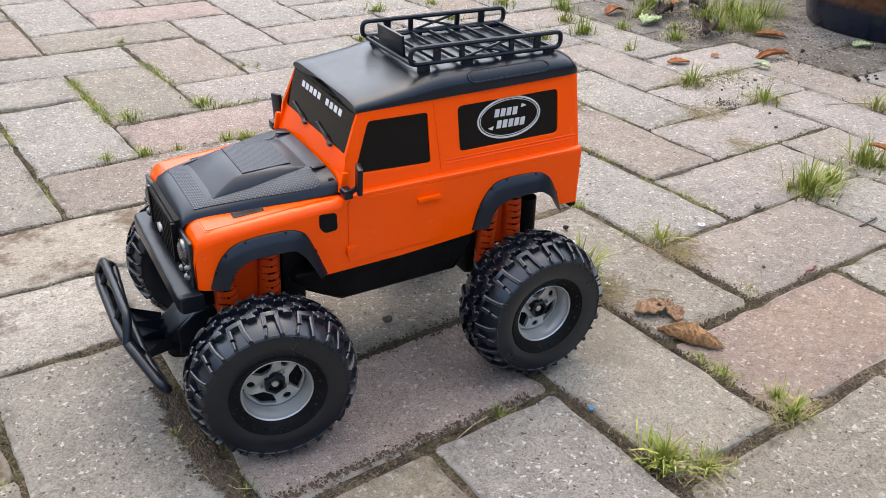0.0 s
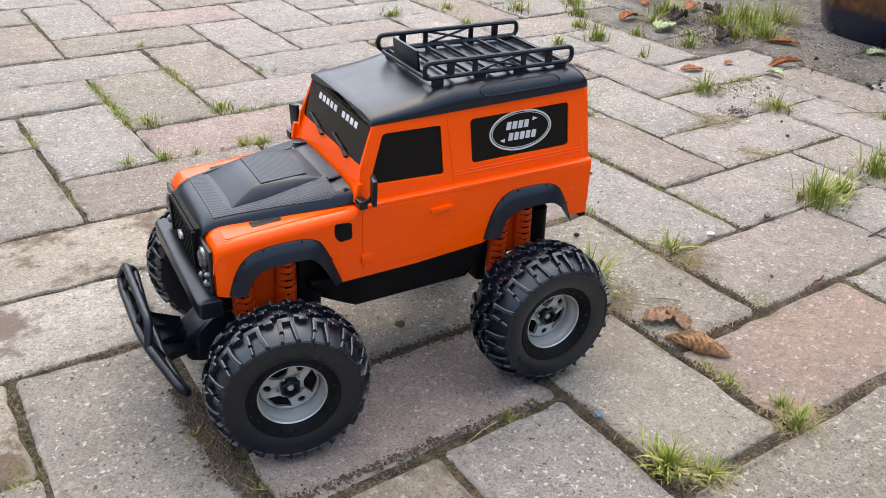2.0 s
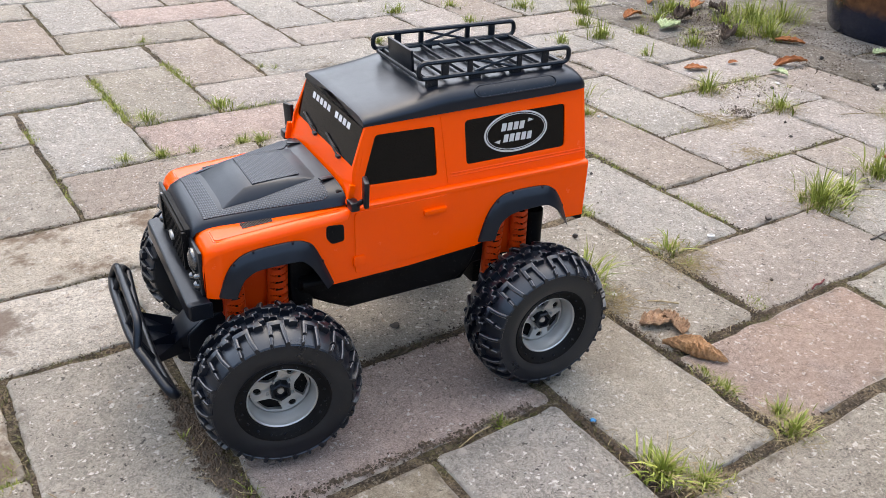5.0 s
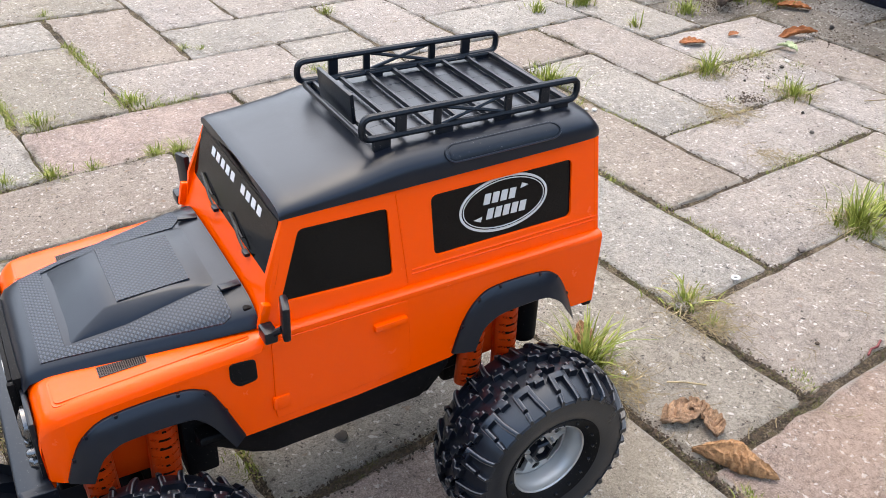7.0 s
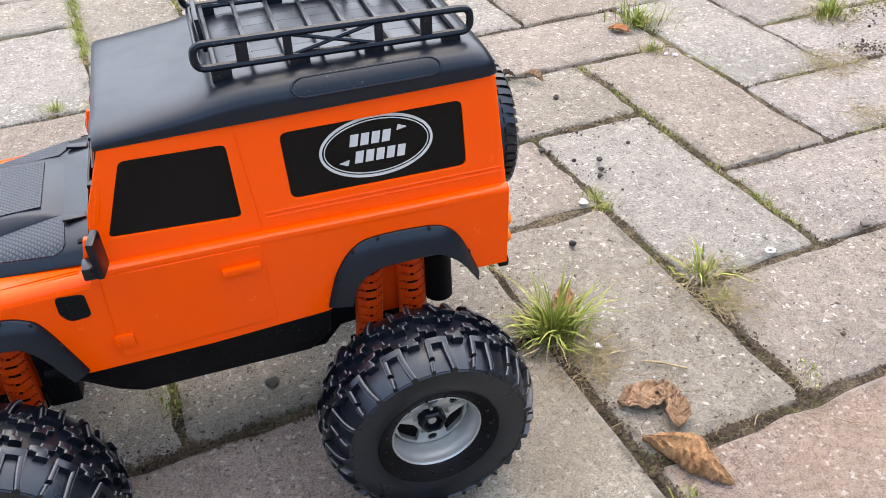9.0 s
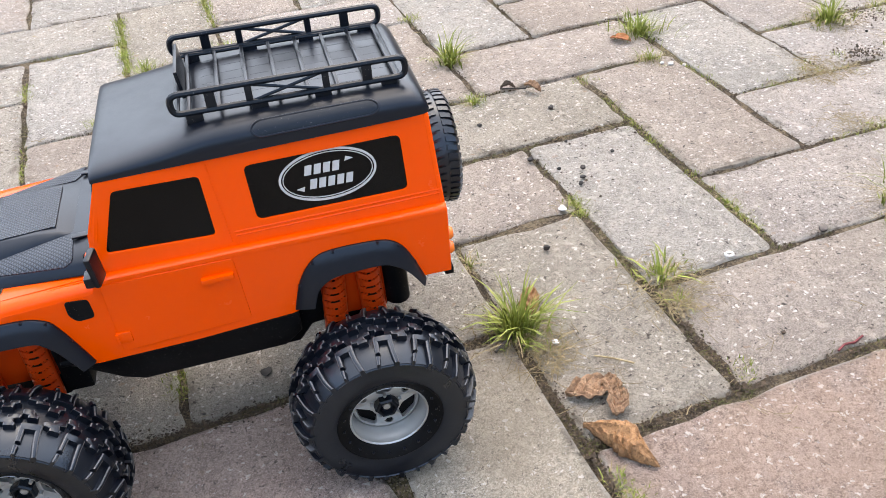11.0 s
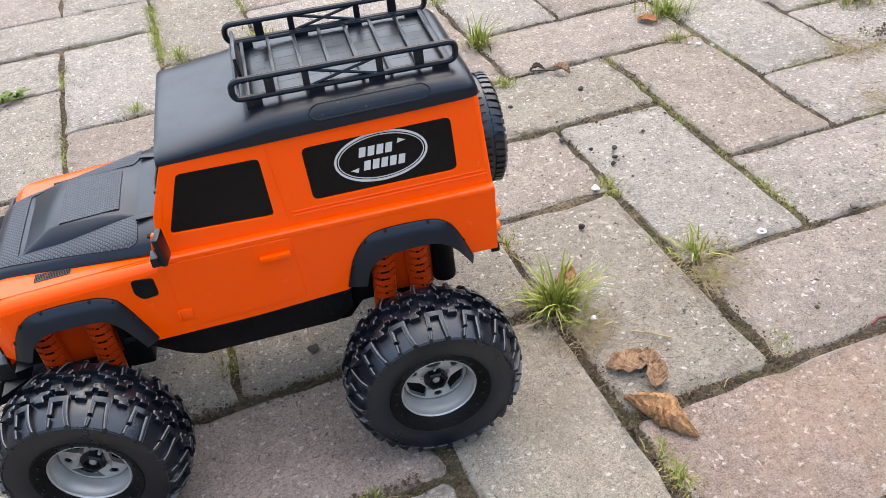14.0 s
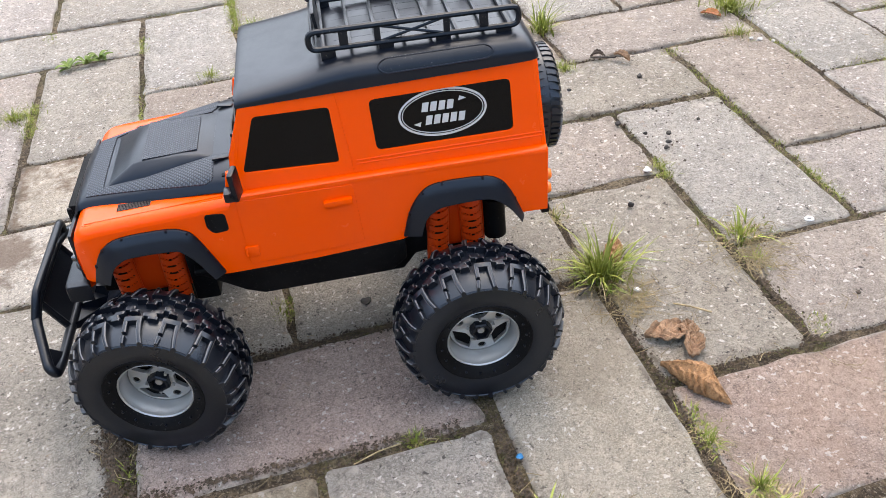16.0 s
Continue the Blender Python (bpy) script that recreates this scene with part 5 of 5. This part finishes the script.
SOIL_LINES = ((-0.423, 0.142, -0.419, 0.000, 0.0062, 4200), (-0.426, 0.110, -0.424, 0.040, 0.0062, 1500), (-0.412, 0.103, -0.20, 0.100, 0.0042, 1320), (-0.412, 0.010, -0.225, 0.0042, 0.0038, 1080), (-0.206, 0.0, -0.206, -0.10, 0.0038, 600), (-0.103, 0.10, -0.103, -0.10, 0.004, 720), (-0.41, 0.206, -0.30, 0.206, 0.0038, 540), (0.0, 0.10, 0.0, 0.0, 0.003, 360), (-0.10, 0.0, 0.10, 0.0, 0.003, 480))


def make_soil_spill():
    """Dark soil trodden over the blocks beside the pot and in worn hollows."""
    rnd = random.Random(31)
    verts, faces = [], []
    for cx, cy, r, n in ((0.80, 0.42, 0.10, 1100), (0.74, 0.54, 0.09, 900), (0.46, 0.375, 0.05, 160), (0.64, 0.40, 0.07, 500), (0.36, 0.325, 0.02, 200), (0.42, 0.405, 0.025, 160), (0.03, 0.26, 0.05, 60), (0.60, 0.58, 0.05, 700), (0.68, 0.68, 0.08, 1500)):
        for k in range(n):
            x, y, s = rnd.gauss(cx, r * 0.5), rnd.gauss(cy, r * 0.5), rnd.uniform(0.0003, 0.0012) * rnd.choice((0.6, 0.8, 1.0, 1.5))
            c, q = Vector((x, y, s * 0.3)), len(verts)
            for d in ((1, 0, 0), (0, 1, 0), (-1, 0, 0), (0, -1, 0), (0, 0, 0.8), (0, 0, -0.8)):
                verts.append(c + Vector(d) * s * rnd.uniform(0.6, 1.4))
            for a in range(4):
                b = (a + 1) % 4
                faces += [(q + a, q + b, q + 4), (q + b, q + a, q + 5)]
    # loose soil along the widest joints round the wheels
    for x0, y0, x1, y1, w, n in SOIL_LINES:
        for k in range(n):
            t, s = rnd.random(), rnd.uniform(0.0002, 0.0009) * rnd.choice((0.6, 0.8, 1.0, 1.6))
            off = rnd.gauss(0, w) * (0.4 + 0.9 * abs(noise.noise((t * 9, x0 * 50, y0 * 50))))
            d = Vector((y0 - y1, x1 - x0, 0)).normalized() * off
            c, q = Vector((x0 + (x1 - x0) * t, y0 + (y1 - y0) * t, s * 0.3)) + d, len(verts)
            for e in ((1, 0, 0), (0, 1, 0), (-1, 0, 0), (0, -1, 0), (0, 0, 0.8), (0, 0, -0.8)):
                verts.append(c + Vector(e) * s * rnd.uniform(0.6, 1.4))
            for a in range(4):
                b = (a + 1) % 4
                faces += [(q + a, q + b, q + 4), (q + b, q + a, q + 5)]
    me = bpy.data.meshes.new("soil_spill")
    me.from_pydata(verts, [], faces)
    me.materials.append(CRUMB)
    tagged(new("soil_spill", me), "dark soil crumbs scattered on the paving and along joints", "soil", kind="stuff")


make_soil_spill()


def leaf(name, mat, at, length, width, turn, curl, lift, label, wave=0.0, seed=1, tilt=0.0):
    """A leaf: pointed plan, curled across its width and along its length, with thickness."""
    rnd = random.Random(seed)
    bm = bmesh.new()
    nu, nv = 26, 14
    grid = []
    for i in range(nu + 1):
        u = i / nu
        w = width * (math.sin(math.pi * min(1.0, u * 0.96 + 0.02)) ** 0.75) * (1 - 0.25 * u)
        row = []
        for j in range(nv + 1):
            v = -1 + 2 * j / nv
            ang = v * curl
            yy = w * (math.sin(ang) / curl if curl > 0.05 else v)
            zz = w * ((1 - math.cos(ang)) / curl if curl > 0.05 else 0.0)
            ridge = wave * 1.1 * math.sin(abs(v) * 9 - u * 30) + 1.7 * wave * noise.noise((u * 4.5, v * 2.2, seed * 3.1)) + wave * noise.noise((u * 12, v * 6, seed * 2.3))
            row.append(bm.verts.new(((u - 0.5) * length, yy + 1.5 * wave * noise.noise((u * 6, v * 1.5, seed * 1.7)), zz + lift * math.sin(math.pi * u) + ridge)))
        grid.append(row)
    for a, b in zip(grid, grid[1:]):
        for j in range(nv):
            bm.faces.new((a[j], a[j + 1], b[j + 1], b[j]))
    low = min(v.co.z for v in bm.verts)
    bmesh.ops.translate(bm, vec=(0, 0, -low), verts=bm.verts)
    ob = part(name, bm, mat, None, mm=False)
    s = ob.modifiers.new("thick", "SOLIDIFY")
    s.thickness = 0.0005
    ob.matrix_world = pose(*at, 0, tilt, turn)
    return tagged(ob, label, "leaf")


def along(line, u):
    """A point on a short line of corners, u from 0 to 1."""
    k = min(int(u * (len(line) - 1)), len(line) - 2)
    return Vector(line[k]).lerp(Vector(line[k + 1]), u * (len(line) - 1) - k)


def folded_leaf(near, back, label):
    """A dry leaf folded over along its midrib: one ridged half slopes to the ground, the other lies behind."""
    bm = bmesh.new()
    nu, rows = 70, []
    for i in range(nu + 1):
        u = i / nu
        a, c = along(near, u), along(back, u)
        swell = max(0.0, math.sin(math.pi * (0.06 + 0.94 * u))) ** 0.6
        top = a.lerp(c, 0.40) + Vector((0, 0, 0.0085 * swell))
        row = []
        for v in (-1.0, -0.86, -0.68, -0.5, -0.33, -0.16, 0.0, 0.14, 0.3, 0.46, 0.62, 0.78, 0.9, 1.0):
            p = top.lerp(a, -v) if v < 0 else top.lerp(c, v)
            bulge = math.sin(math.pi * abs(v)) * swell
            rib = abs(math.sin(u * 30 + v * 4.2)) ** 0.6 - 0.5 + 0.8 * noise.noise((u * 22, v * 9, 4))
            p += Vector((-0.4, -0.25, 0.9)) * (0.0022 * bulge + 0.0024 * rib * swell * min(1.0, abs(v) * 4)) + Vector((0, 0, 0.003 * swell * noise.noise((u * 5, v * 2.5, 2))))
            if abs(v) > 0.8:
                p += Vector((noise.noise((u * 11, 1, v)), noise.noise((u * 11, 5, v)), 0)) * 0.002 * swell
            p.z = max(p.z, 0.0006)
            row.append(p)
        rows.append(row)
    rings(bm, rows, False)
    ob = part("dry_leaf", bm, BROWN_LEAF, None, mm=False)
    t = ob.modifiers.new("thick", "SOLIDIFY")
    t.thickness = 0.0004
    return tagged(ob, label, "leaf")


folded_leaf(((-0.0985, 0.0110, 0.0), (-0.0925, -0.0050, 0.0), (-0.0895, -0.0155, 0.0), (-0.082, -0.0240, 0.0), (-0.0742, -0.0303, 0.0)),
            ((-0.0975, 0.0125, 0.001), (-0.0835, 0.0050, 0.006), (-0.0730, 0.0000, 0.005), (-0.0745, -0.0140, 0.004), (-0.0738, -0.0298, 0.001)),
            "brown ridged dry leaf folded in half on the paving")
leaf("dry_leaf", PINK_LEAF, (-0.080, 0.0335, 0.001), 0.034, 0.010, -8, 0.5, 0.0006, "pale brown crumpled dry leaf on the paving", 0.0011, 8)
leaf("dry_leaf", PINK_LEAF, (-0.070, 0.0300, 0.002), 0.022, 0.006, 70, 0.5, 0.0006, "torn pale brown piece of dry leaf", 0.0011, 10, 4)
leaf("dry_leaf", PINK_LEAF, (-0.072, 0.0185, 0.001), 0.022, 0.008, 48, 0.9, 0.001, "small torn pale brown dry leaf", 0.0010, 9)
leaf("dry_leaf", RUST_LEAF, (0.446, 0.475, 0.001), 0.034, 0.011, -25, 0.6, 0.0005, "flat rust-orange fallen leaf on the paving", 0.0006, 4)
leaf("dry_leaf", RUST_LEAF, (0.592, 0.425, 0.001), 0.052, 0.013, -30, 1.5, 0.003, "curled rust-brown fallen leaf standing on edge", 0.0008, 5, -12)
leaf("dry_leaf", RUST_LEAF, (0.690, 0.500, 0.003), 0.046, 0.012, -50, 0.9, 0.001, "rust-orange fallen leaf beside tall grass", 0.0008, 6)
leaf("dry_leaf", RUST_LEAF, (0.352, 0.108, 0.012), 0.036, 0.008, -55, 1.0, 0.004, "rust-orange fallen leaf caught in a grass tuft", 0.0006, 7, 20)
leaf("dry_leaf", RUST_LEAF, (0.178, 0.460, 0.001), 0.022, 0.008, -50, 0.7, 0.002, "small orange fallen leaf beside a grass tuft", 0.0003, 11)
leaf("dry_leaf", RUST_LEAF, (0.52, 0.47, 0.001), 0.020, 0.006, 0, 0.5, 0.001, "small rust-orange fallen leaf flat on the paving", 0.0003, 12)
leaf("dry_leaf", RUST_LEAF, (0.575, 0.735, 0.001), 0.05, 0.014, 10, 1.0, 0.005, "rust-brown fallen leaf on the paving", 0.001, 13)
leaf("dry_leaf", RUST_LEAF, (0.680, 0.80, 0.002), 0.05, 0.015, 40, 1.2, 0.006, "orange-brown fallen leaf among grass", 0.001, 14)
leaf("dead_leaf", DARK_LEAF, (0.610, 0.560, 0.002), 0.060, 0.020, 30, 1.4, 0.006, "dark brown curled dead leaf", 0.003, 15)
leaf("dead_leaf", DARK_LEAF, (0.640, 0.680, 0.002), 0.050, 0.018, 10, 1.4, 0.006, "dark brown curled dead leaf", 0.003, 16)
leaf("fallen_leaf", PALE_LEAF, (0.580, 0.655, 0.003), 0.056, 0.020, 15, 0.5, 0.002, "pale green fallen leaf with a wavy edge", 0.002, 17)
leaf("fallen_leaf", PALE_LEAF, (0.778, 0.395, 0.001), 0.036, 0.012, -15, 0.5, 0.001, "pale green fallen leaf beside the plant pot", 0.001, 18)
leaf("fallen_leaf", PALE_LEAF, (0.535, 0.400, 0.002), 0.026, 0.010, 100, 0.8, 0.003, "pale cream fallen leaf on a joint", 0.0008, 19)

# broad-leaved weed in a joint
weed = new("weed")
weed.location = (-0.473, 0.610, 0)
tagged(weed, "small broad-leaved green weed in a paving joint", "weed")
rnd = random.Random(41)
for cx, cy, count in ((-0.014, -0.005, 9), (0.016, 0.006, 11), (0.003, 0.0, 8)):
    for k in range(count):
        ln, a, lift = rnd.uniform(0.007, 0.016), rnd.uniform(0, 360), rnd.uniform(0.002, 0.008)
        bm = bmesh.new()
        rows = []
        for i in range(8):
            u = i / 7
            w = ln * 0.19 * math.sin(math.pi * (0.06 + 0.92 * u)) + 0.0003
            z = lift * math.sin(u * 2.3)
            rows.append([(u * ln, -w, z + 0.0012), (u * ln, 0, z), (u * ln, w, z + 0.0012)])
        rings(bm, rows, False)
        bmesh.ops.rotate(bm, matrix=Matrix.Rotation(radians(a), 3, "Z"), verts=bm.verts)
        bmesh.ops.translate(bm, vec=(cx, cy, 0.0004), verts=bm.verts)
        part("leaf_blade", bm, WEED_LEAF, weed, mm=False)


def pebble(name, mat, x, y, size, label, category, flat=0.6, seed=1, z=0.0):
    rnd = random.Random(seed)
    bm = bmesh.new()
    bmesh.ops.create_icosphere(bm, subdivisions=2, radius=size)
    for v in bm.verts:
        v.co *= 1 + 0.5 * noise.noise(v.co * (1.1 / size) + Vector((seed, 0, 0)))
        v.co.z *= flat
    low = min(v.co.z for v in bm.verts)
    bmesh.ops.translate(bm, vec=(0, 0, -low * 0.9), verts=bm.verts)
    ob = part(name, bm, mat, None, mm=False)
    ob.matrix_world = pose(x, y, z, 0, 0, rnd.uniform(0, 360))
    return tagged(ob, label, category)


pebble("pebble", WHITE_STONE, -0.013, 0.210, 0.0031, "small white stone lying in a joint", "stone", 0.5, 2)
pebble("plastic_chip", BLUE_CHIP, -0.201, -0.027, 0.0021, "bright blue plastic chip in a joint", "litter", 0.55, 3, -0.001)
pebble("pebble", WHITE_STONE, -0.082, 0.080, 0.0022, "pale stone chip beside dry grass", "stone", 0.4, 4)
pebble("pebble", WHITE_STONE, 0.192, 0.388, 0.0024, "white crumbly stone fragment by a grass tuft", "stone", 0.5, 6)
pebble("pebble", WHITE_STONE, 0.186, 0.393, 0.0018, "white crumbly stone fragment by a grass tuft", "stone", 0.7, 17)
pebble("pebble", WHITE_STONE, 0.202, 0.380, 0.002, "white crumbly stone fragment by a grass tuft", "stone", 0.5, 7)
pebble("pebble", WHITE_STONE, 0.50, 0.375, 0.003, "white stone chip on the paving", "stone", 0.4, 8)
pebble("pebble", CRUMB, 0.05, 0.030, 0.0016, "small grey stone on the paving", "stone", 0.6, 9)
# white washer-like ring
bm = bmesh.new()
add_lathe(bm, [(1.6, 0.4), (2.4, 1.0), (3.2, 0.9), (3.6, 0.0), (3.0, -0.6), (1.8, -0.4)], 18, True)
bmesh.ops.rotate(bm, matrix=Matrix.Rotation(radians(80), 3, "X"), verts=bm.verts)
ring = part("washer", bm, WHITE_STONE, None)
ring.location = (0.066, 0.110, 0.0008)
tagged(ring, "small white ring lying by a joint", "litter")

rnd = random.Random(12)
for k, (x, y) in enumerate(((0.028, 0.255), (0.022, 0.243), (0.035, 0.300), (0.016, 0.235), (-0.005, 0.285), (-0.045, 0.170), (0.062, 0.268), (0.01, 0.262), (0.41, 0.335), (0.43, 0.35), (0.45, 0.34), (0.475, 0.365),
                             (0.40, 0.36), (0.345, 0.235), (0.66, 0.42), (0.70, 0.40), (0.62, 0.33), (0.245, 0.005), (0.29, 0.02), (0.38, 0.27), (-0.165, 0.055), (0.05, 0.36), (-0.02, 0.36), (0.604, 0.291), (0.612, 0.300), (0.622, 0.288), (0.630, 0.296), (0.640, 0.302), (0.648, 0.293), (0.618, 0.307), (0.655, 0.310), (0.636, 0.284))):
    pebble("soil_crumb", DARK_CRUMB, x, y, rnd.uniform(0.0014, 0.0032), "dark crumb of soil on the paving", "soil", rnd.uniform(0.5, 0.9), 20 + k)


def twig(name, mat, pts, r, label):
    bm = bmesh.new()
    add_tube(bm, [(x * 1000, y * 1000, z * 1000) for x, y, z in pts], r, 6)
    return tagged(part(name, bm, mat, None), label, "twig")


twig("twig", RED_TWIG, [(0.070, 0.0045, -0.0005), (0.076, 0.0065, 0.0008), (0.083, 0.0060, 0.0), (0.091, 0.0085, 0.0003)], 0.8, "thin dark red twig lying along a joint")
twig("twig", GREY_TWIG, [(0.024, 0.416, 0.0008), (0.031, 0.410, 0.0022), (0.038, 0.409, 0.0012), (0.045, 0.403, 0.0020)], 0.7, "thin dark broken twig on the paving")
leaf("dead_leaf", DARK_LEAF, (0.030, 0.412, 0.002), 0.014, 0.005, -25, 1.3, 0.003, "dark shrivelled scrap of dead leaf", 0.0007, 31)
leaf("dead_leaf", PINK_LEAF, (0.049, 0.398, 0.003), 0.020, 0.006, -65, 1.0, 0.003, "pale brown curled scrap of dead leaf", 0.0008, 32)
pebble("soil_crumb", DARK_CRUMB, -0.257, 0.129, 0.0036, "flat dark crumb of soil on the paving", "soil", 0.35, 33)
twig("straw", STRAW, [(-0.066, 0.059, 0.0010), (-0.057, 0.052, 0.0016), (-0.047, 0.0435, 0.0010)], 0.6, "pale dry straw stalk on the paving")
twig("straw", STRAW, [(-0.29, -0.004, 0.0002), (-0.275, 0.0, 0.0012), (-0.262, 0.002, 0.0004)], 0.4, "dry straw stalk in a mossy joint")
twig("straw", STRAW, [(0.33, 0.060, 0.0006), (0.30, 0.085, 0.004), (0.285, 0.105, 0.001)], 0.5, "dry straw stalk by a grass tuft")
twig("straw", STRAW, [(0.47, 0.255, 0.0006), (0.50, 0.235, 0.004), (0.535, 0.222, 0.001)], 0.5, "dry straw stalk by a grass tuft")
twig("twig", GREY_TWIG, [(0.192, 0.031, 0.0008), (0.206, 0.030, 0.003), (0.221, 0.033, 0.001)], 1.0, "short dark twig on the paving")

twig("twig", GREY_TWIG, [(-0.120, 0.087, 0.0008), (-0.109, 0.093, 0.0022), (-0.098, 0.099, 0.0014)], 0.9, "short dark twig under a grass tuft")
leaf("dry_leaf", BROWN_LEAF, (-0.082, 0.118, 0.002), 0.026, 0.008, 60, 0.8, 0.002, "small tan dry leaf caught behind a grass tuft", 0.0008, 21, -25)
leaf("dry_leaf", RUST_LEAF, (0.735, 0.735, 0.002), 0.050, 0.015, 20, 0.9, 0.004, "orange-brown fallen leaf among grass", 0.001, 22)
leaf("dead_leaf", DARK_LEAF, (0.735, 0.690, 0.002), 0.055, 0.018, 70, 1.2, 0.005, "dark brown curled dead leaf", 0.003, 23)
pebble("pebble", GREY_TWIG, 0.141, 0.106, 0.0034, "small brown round stone on the paving", "stone", 0.8, 24)

# glazed plant pot
bm = bmesh.new()
add_lathe(bm, [(0.01, 6), (132, 6), (136, 0), (139, 4), (146, 30), (160, 90), (172, 170), (180, 260), (186, 330), (194, 338), (195, 352), (188, 358), (178, 352), (172, 320), (0.01, 312)], 64)
bmesh.ops.rotate(bm, matrix=Matrix.Rotation(radians(90), 3, "X"), verts=bm.verts)
pot = part("plant_pot", bm, POT, None)
pot.location = (0.953, 0.448, 0.0)
tagged(pot, "large glazed brown plant pot with a dark blue foot", "plant pot")

# ---- paving blocks: herringbone, each a worn block of its own ----
NAMED = {(-4, 0, "h"): "brown", (-5, 0, "v"): "grey", (-6, 2, "h"): "sandy", (-5, 3, "h"): "sandy", (-2, -1, "v"): "tan", (-1, -1, "h"): "red", (-1, 0, "v"): "grey", (0, 0, "h"): "pink",
         (0, 1, "v"): "grey", (1, 2, "v"): "pink", (0, 4, "h"): "pink", (-1, 3, "h"): "grey", (-3, -2, "v"): "grey", (-5, -1, "h"): "tan", (-2, -2, "h"): "grey", (-5, 4, "v"): "grey",
         (-4, 4, "h"): "pink", (-4, 5, "v"): "grey", (-3, 5, "h"): "brown", (-2, 10, "h"): "brown", (-3, 6, "v"): "grey", (-4, 1, "v"): "grey", (-3, 1, "h"): "grey", (-2, 2, "h"): "pink", (-7, 1, "h"): "sandy"}
MESHES = {}


def paver_mesh(k):
    """A block 2 x 1 with softened, slightly chipped edges; long side along x."""
    if k in MESHES:
        return MESHES[k]
    rnd = random.Random(100 + k)
    gap = rnd.uniform(0.0010, 0.0020) if k < 9 else rnd.uniform(0.0024, 0.0036)
    L, W = UNIT - gap, UNIT / 2 - gap
    plan = []
    for cx, cy in ((1, 1), (-1, 1), (-1, -1), (1, -1)):
        a0 = {(1, 1): 0, (-1, 1): 90, (-1, -1): 180, (1, -1): 270}[(cx, cy)]
        r = rnd.uniform(0.0025, 0.0065)
        for d in (0, 45, 90):
            a = radians(a0 + d)
            plan.append([cx * (L - r) + r * math.cos(a), cy * (W - r) + r * math.sin(a)])
        if cy == cx:
            for t in (-0.8, -0.6, -0.4, -0.2, 0.0, 0.2, 0.4, 0.6, 0.8):
                plan.append([t * L, cy * (W - rnd.uniform(-0.0005, 0.0012) - rnd.choice((0, 0, 0, 0.0016)))])
        else:
            for t in (-0.6, -0.2, 0.2, 0.6):
                plan.append([cx * (L - rnd.uniform(-0.0005, 0.0012) - rnd.choice((0, 0, 0, 0.0016))), t * W])
    plan.sort(key=lambda p: math.atan2(p[1], p[0]))
    verts, faces, n = [], [], len(plan)
    soft = 1.0 if k >= 9 else 0.6
    for inset, z in ((0.0032 * soft, 0.0), (0.0011 * soft, -0.0009), (0.0, -0.003), (0.0, -0.05)):
        for x, y in plan:
            j = rnd.uniform(0.6, 1.5) if inset else 1
            verts.append((x - math.copysign(inset * j, x) * (abs(x) > L * 0.8), y - math.copysign(inset * j, y) * (abs(y) > W * 0.75), z + (rnd.uniform(-0.0005, 0.0005) if -0.02 < z < 0 else 0)))
    faces.append(tuple(range(n)))
    for r in range(3):
        for i in range(n):
            q = (i + 1) % n
            faces.append((r * n + i, (r + 1) * n + i, (r + 1) * n + q, r * n + q))
    me = bpy.data.meshes.new("paving_block")
    me.from_pydata(verts, [], faces)
    me.shade_smooth()
    me.set_sharp_from_angle(angle=radians(50))
    me.materials.append(PAVER["grey"])
    MESHES[k] = me
    return me


def blocks(i0, i1, j0, j1):
    """Every block of the bond whose first cell lies in the range: cell, way."""
    for j in range(j0, j1):
        for i in range(i0, i1):
            if (i - j) % 4 == 0:
                yield i, j, "h"
            elif (i - j) % 4 == 3:
                yield i, j, "v"


def block_pose(i, j, way, rnd):
    w = (i + 1, j + 0.5, 0) if way == "h" else (i + 0.5, j + 1, 90)
    far = 1.0 if abs(i + 3) > 1 or abs(j) > 1 else 0.4
    return pose(w[0] * UNIT + rnd.gauss(0, 0.0007), w[1] * UNIT + rnd.gauss(0, 0.0007), rnd.uniform(-0.0012, 0.0003) * far, rnd.gauss(0, 0.35) * far, rnd.gauss(0, 0.22) * far, w[2] + rnd.gauss(0, 0.35))


rnd = random.Random(77)
kinds = ("grey", "pink", "pink", "grey", "pink", "pink", "grey")
near = (-8, 13, -5, 16)
count = 0
for i, j, way in blocks(*near):
    kind = NAMED.get((i, j, way)) or rnd.choice(kinds)
    # blocks towards the pot: soil, with the pot's shade put into the colour
    if 5 <= i <= 9 and 3 <= j <= 7:
        kind = "soiled_shaded"
    wide = -5 <= i <= -1 and -3 <= j <= 0
    ob = new("paving_block", paver_mesh(rnd.randrange(9, 14) if wide else rnd.randrange(9)))
    ob.matrix_world = block_pose(i, j, way, rnd)
    if rnd.random() < 0.5:
        ob.matrix_world = ob.matrix_world @ pose(0, 0, 0, 0, 0, 180)
    ob.material_slots[0].link = "OBJECT"
    ob.material_slots[0].material = PAVER[kind]
    ob.parent = pavement
    count += 1

verts, faces = [], []
for i, j, way in blocks(-31, 16, -30, 36):
    if near[0] <= i < near[1] and near[2] <= j < near[3]:
        continue
    m, me = block_pose(i, j, way, rnd), paver_mesh(rnd.randrange(9))
    k = len(verts)
    verts += [tuple(m @ v.co) for v in me.vertices]
    faces += [tuple(k + q for q in p.vertices) for p in me.polygons]
me = bpy.data.meshes.new("outer_paving")
me.from_pydata(verts, [], faces)
me.materials.append(PAVER["grey"])
ob = new("outer_paving", me)
ob.parent = pavement
tagged(ob, kind="stuff")
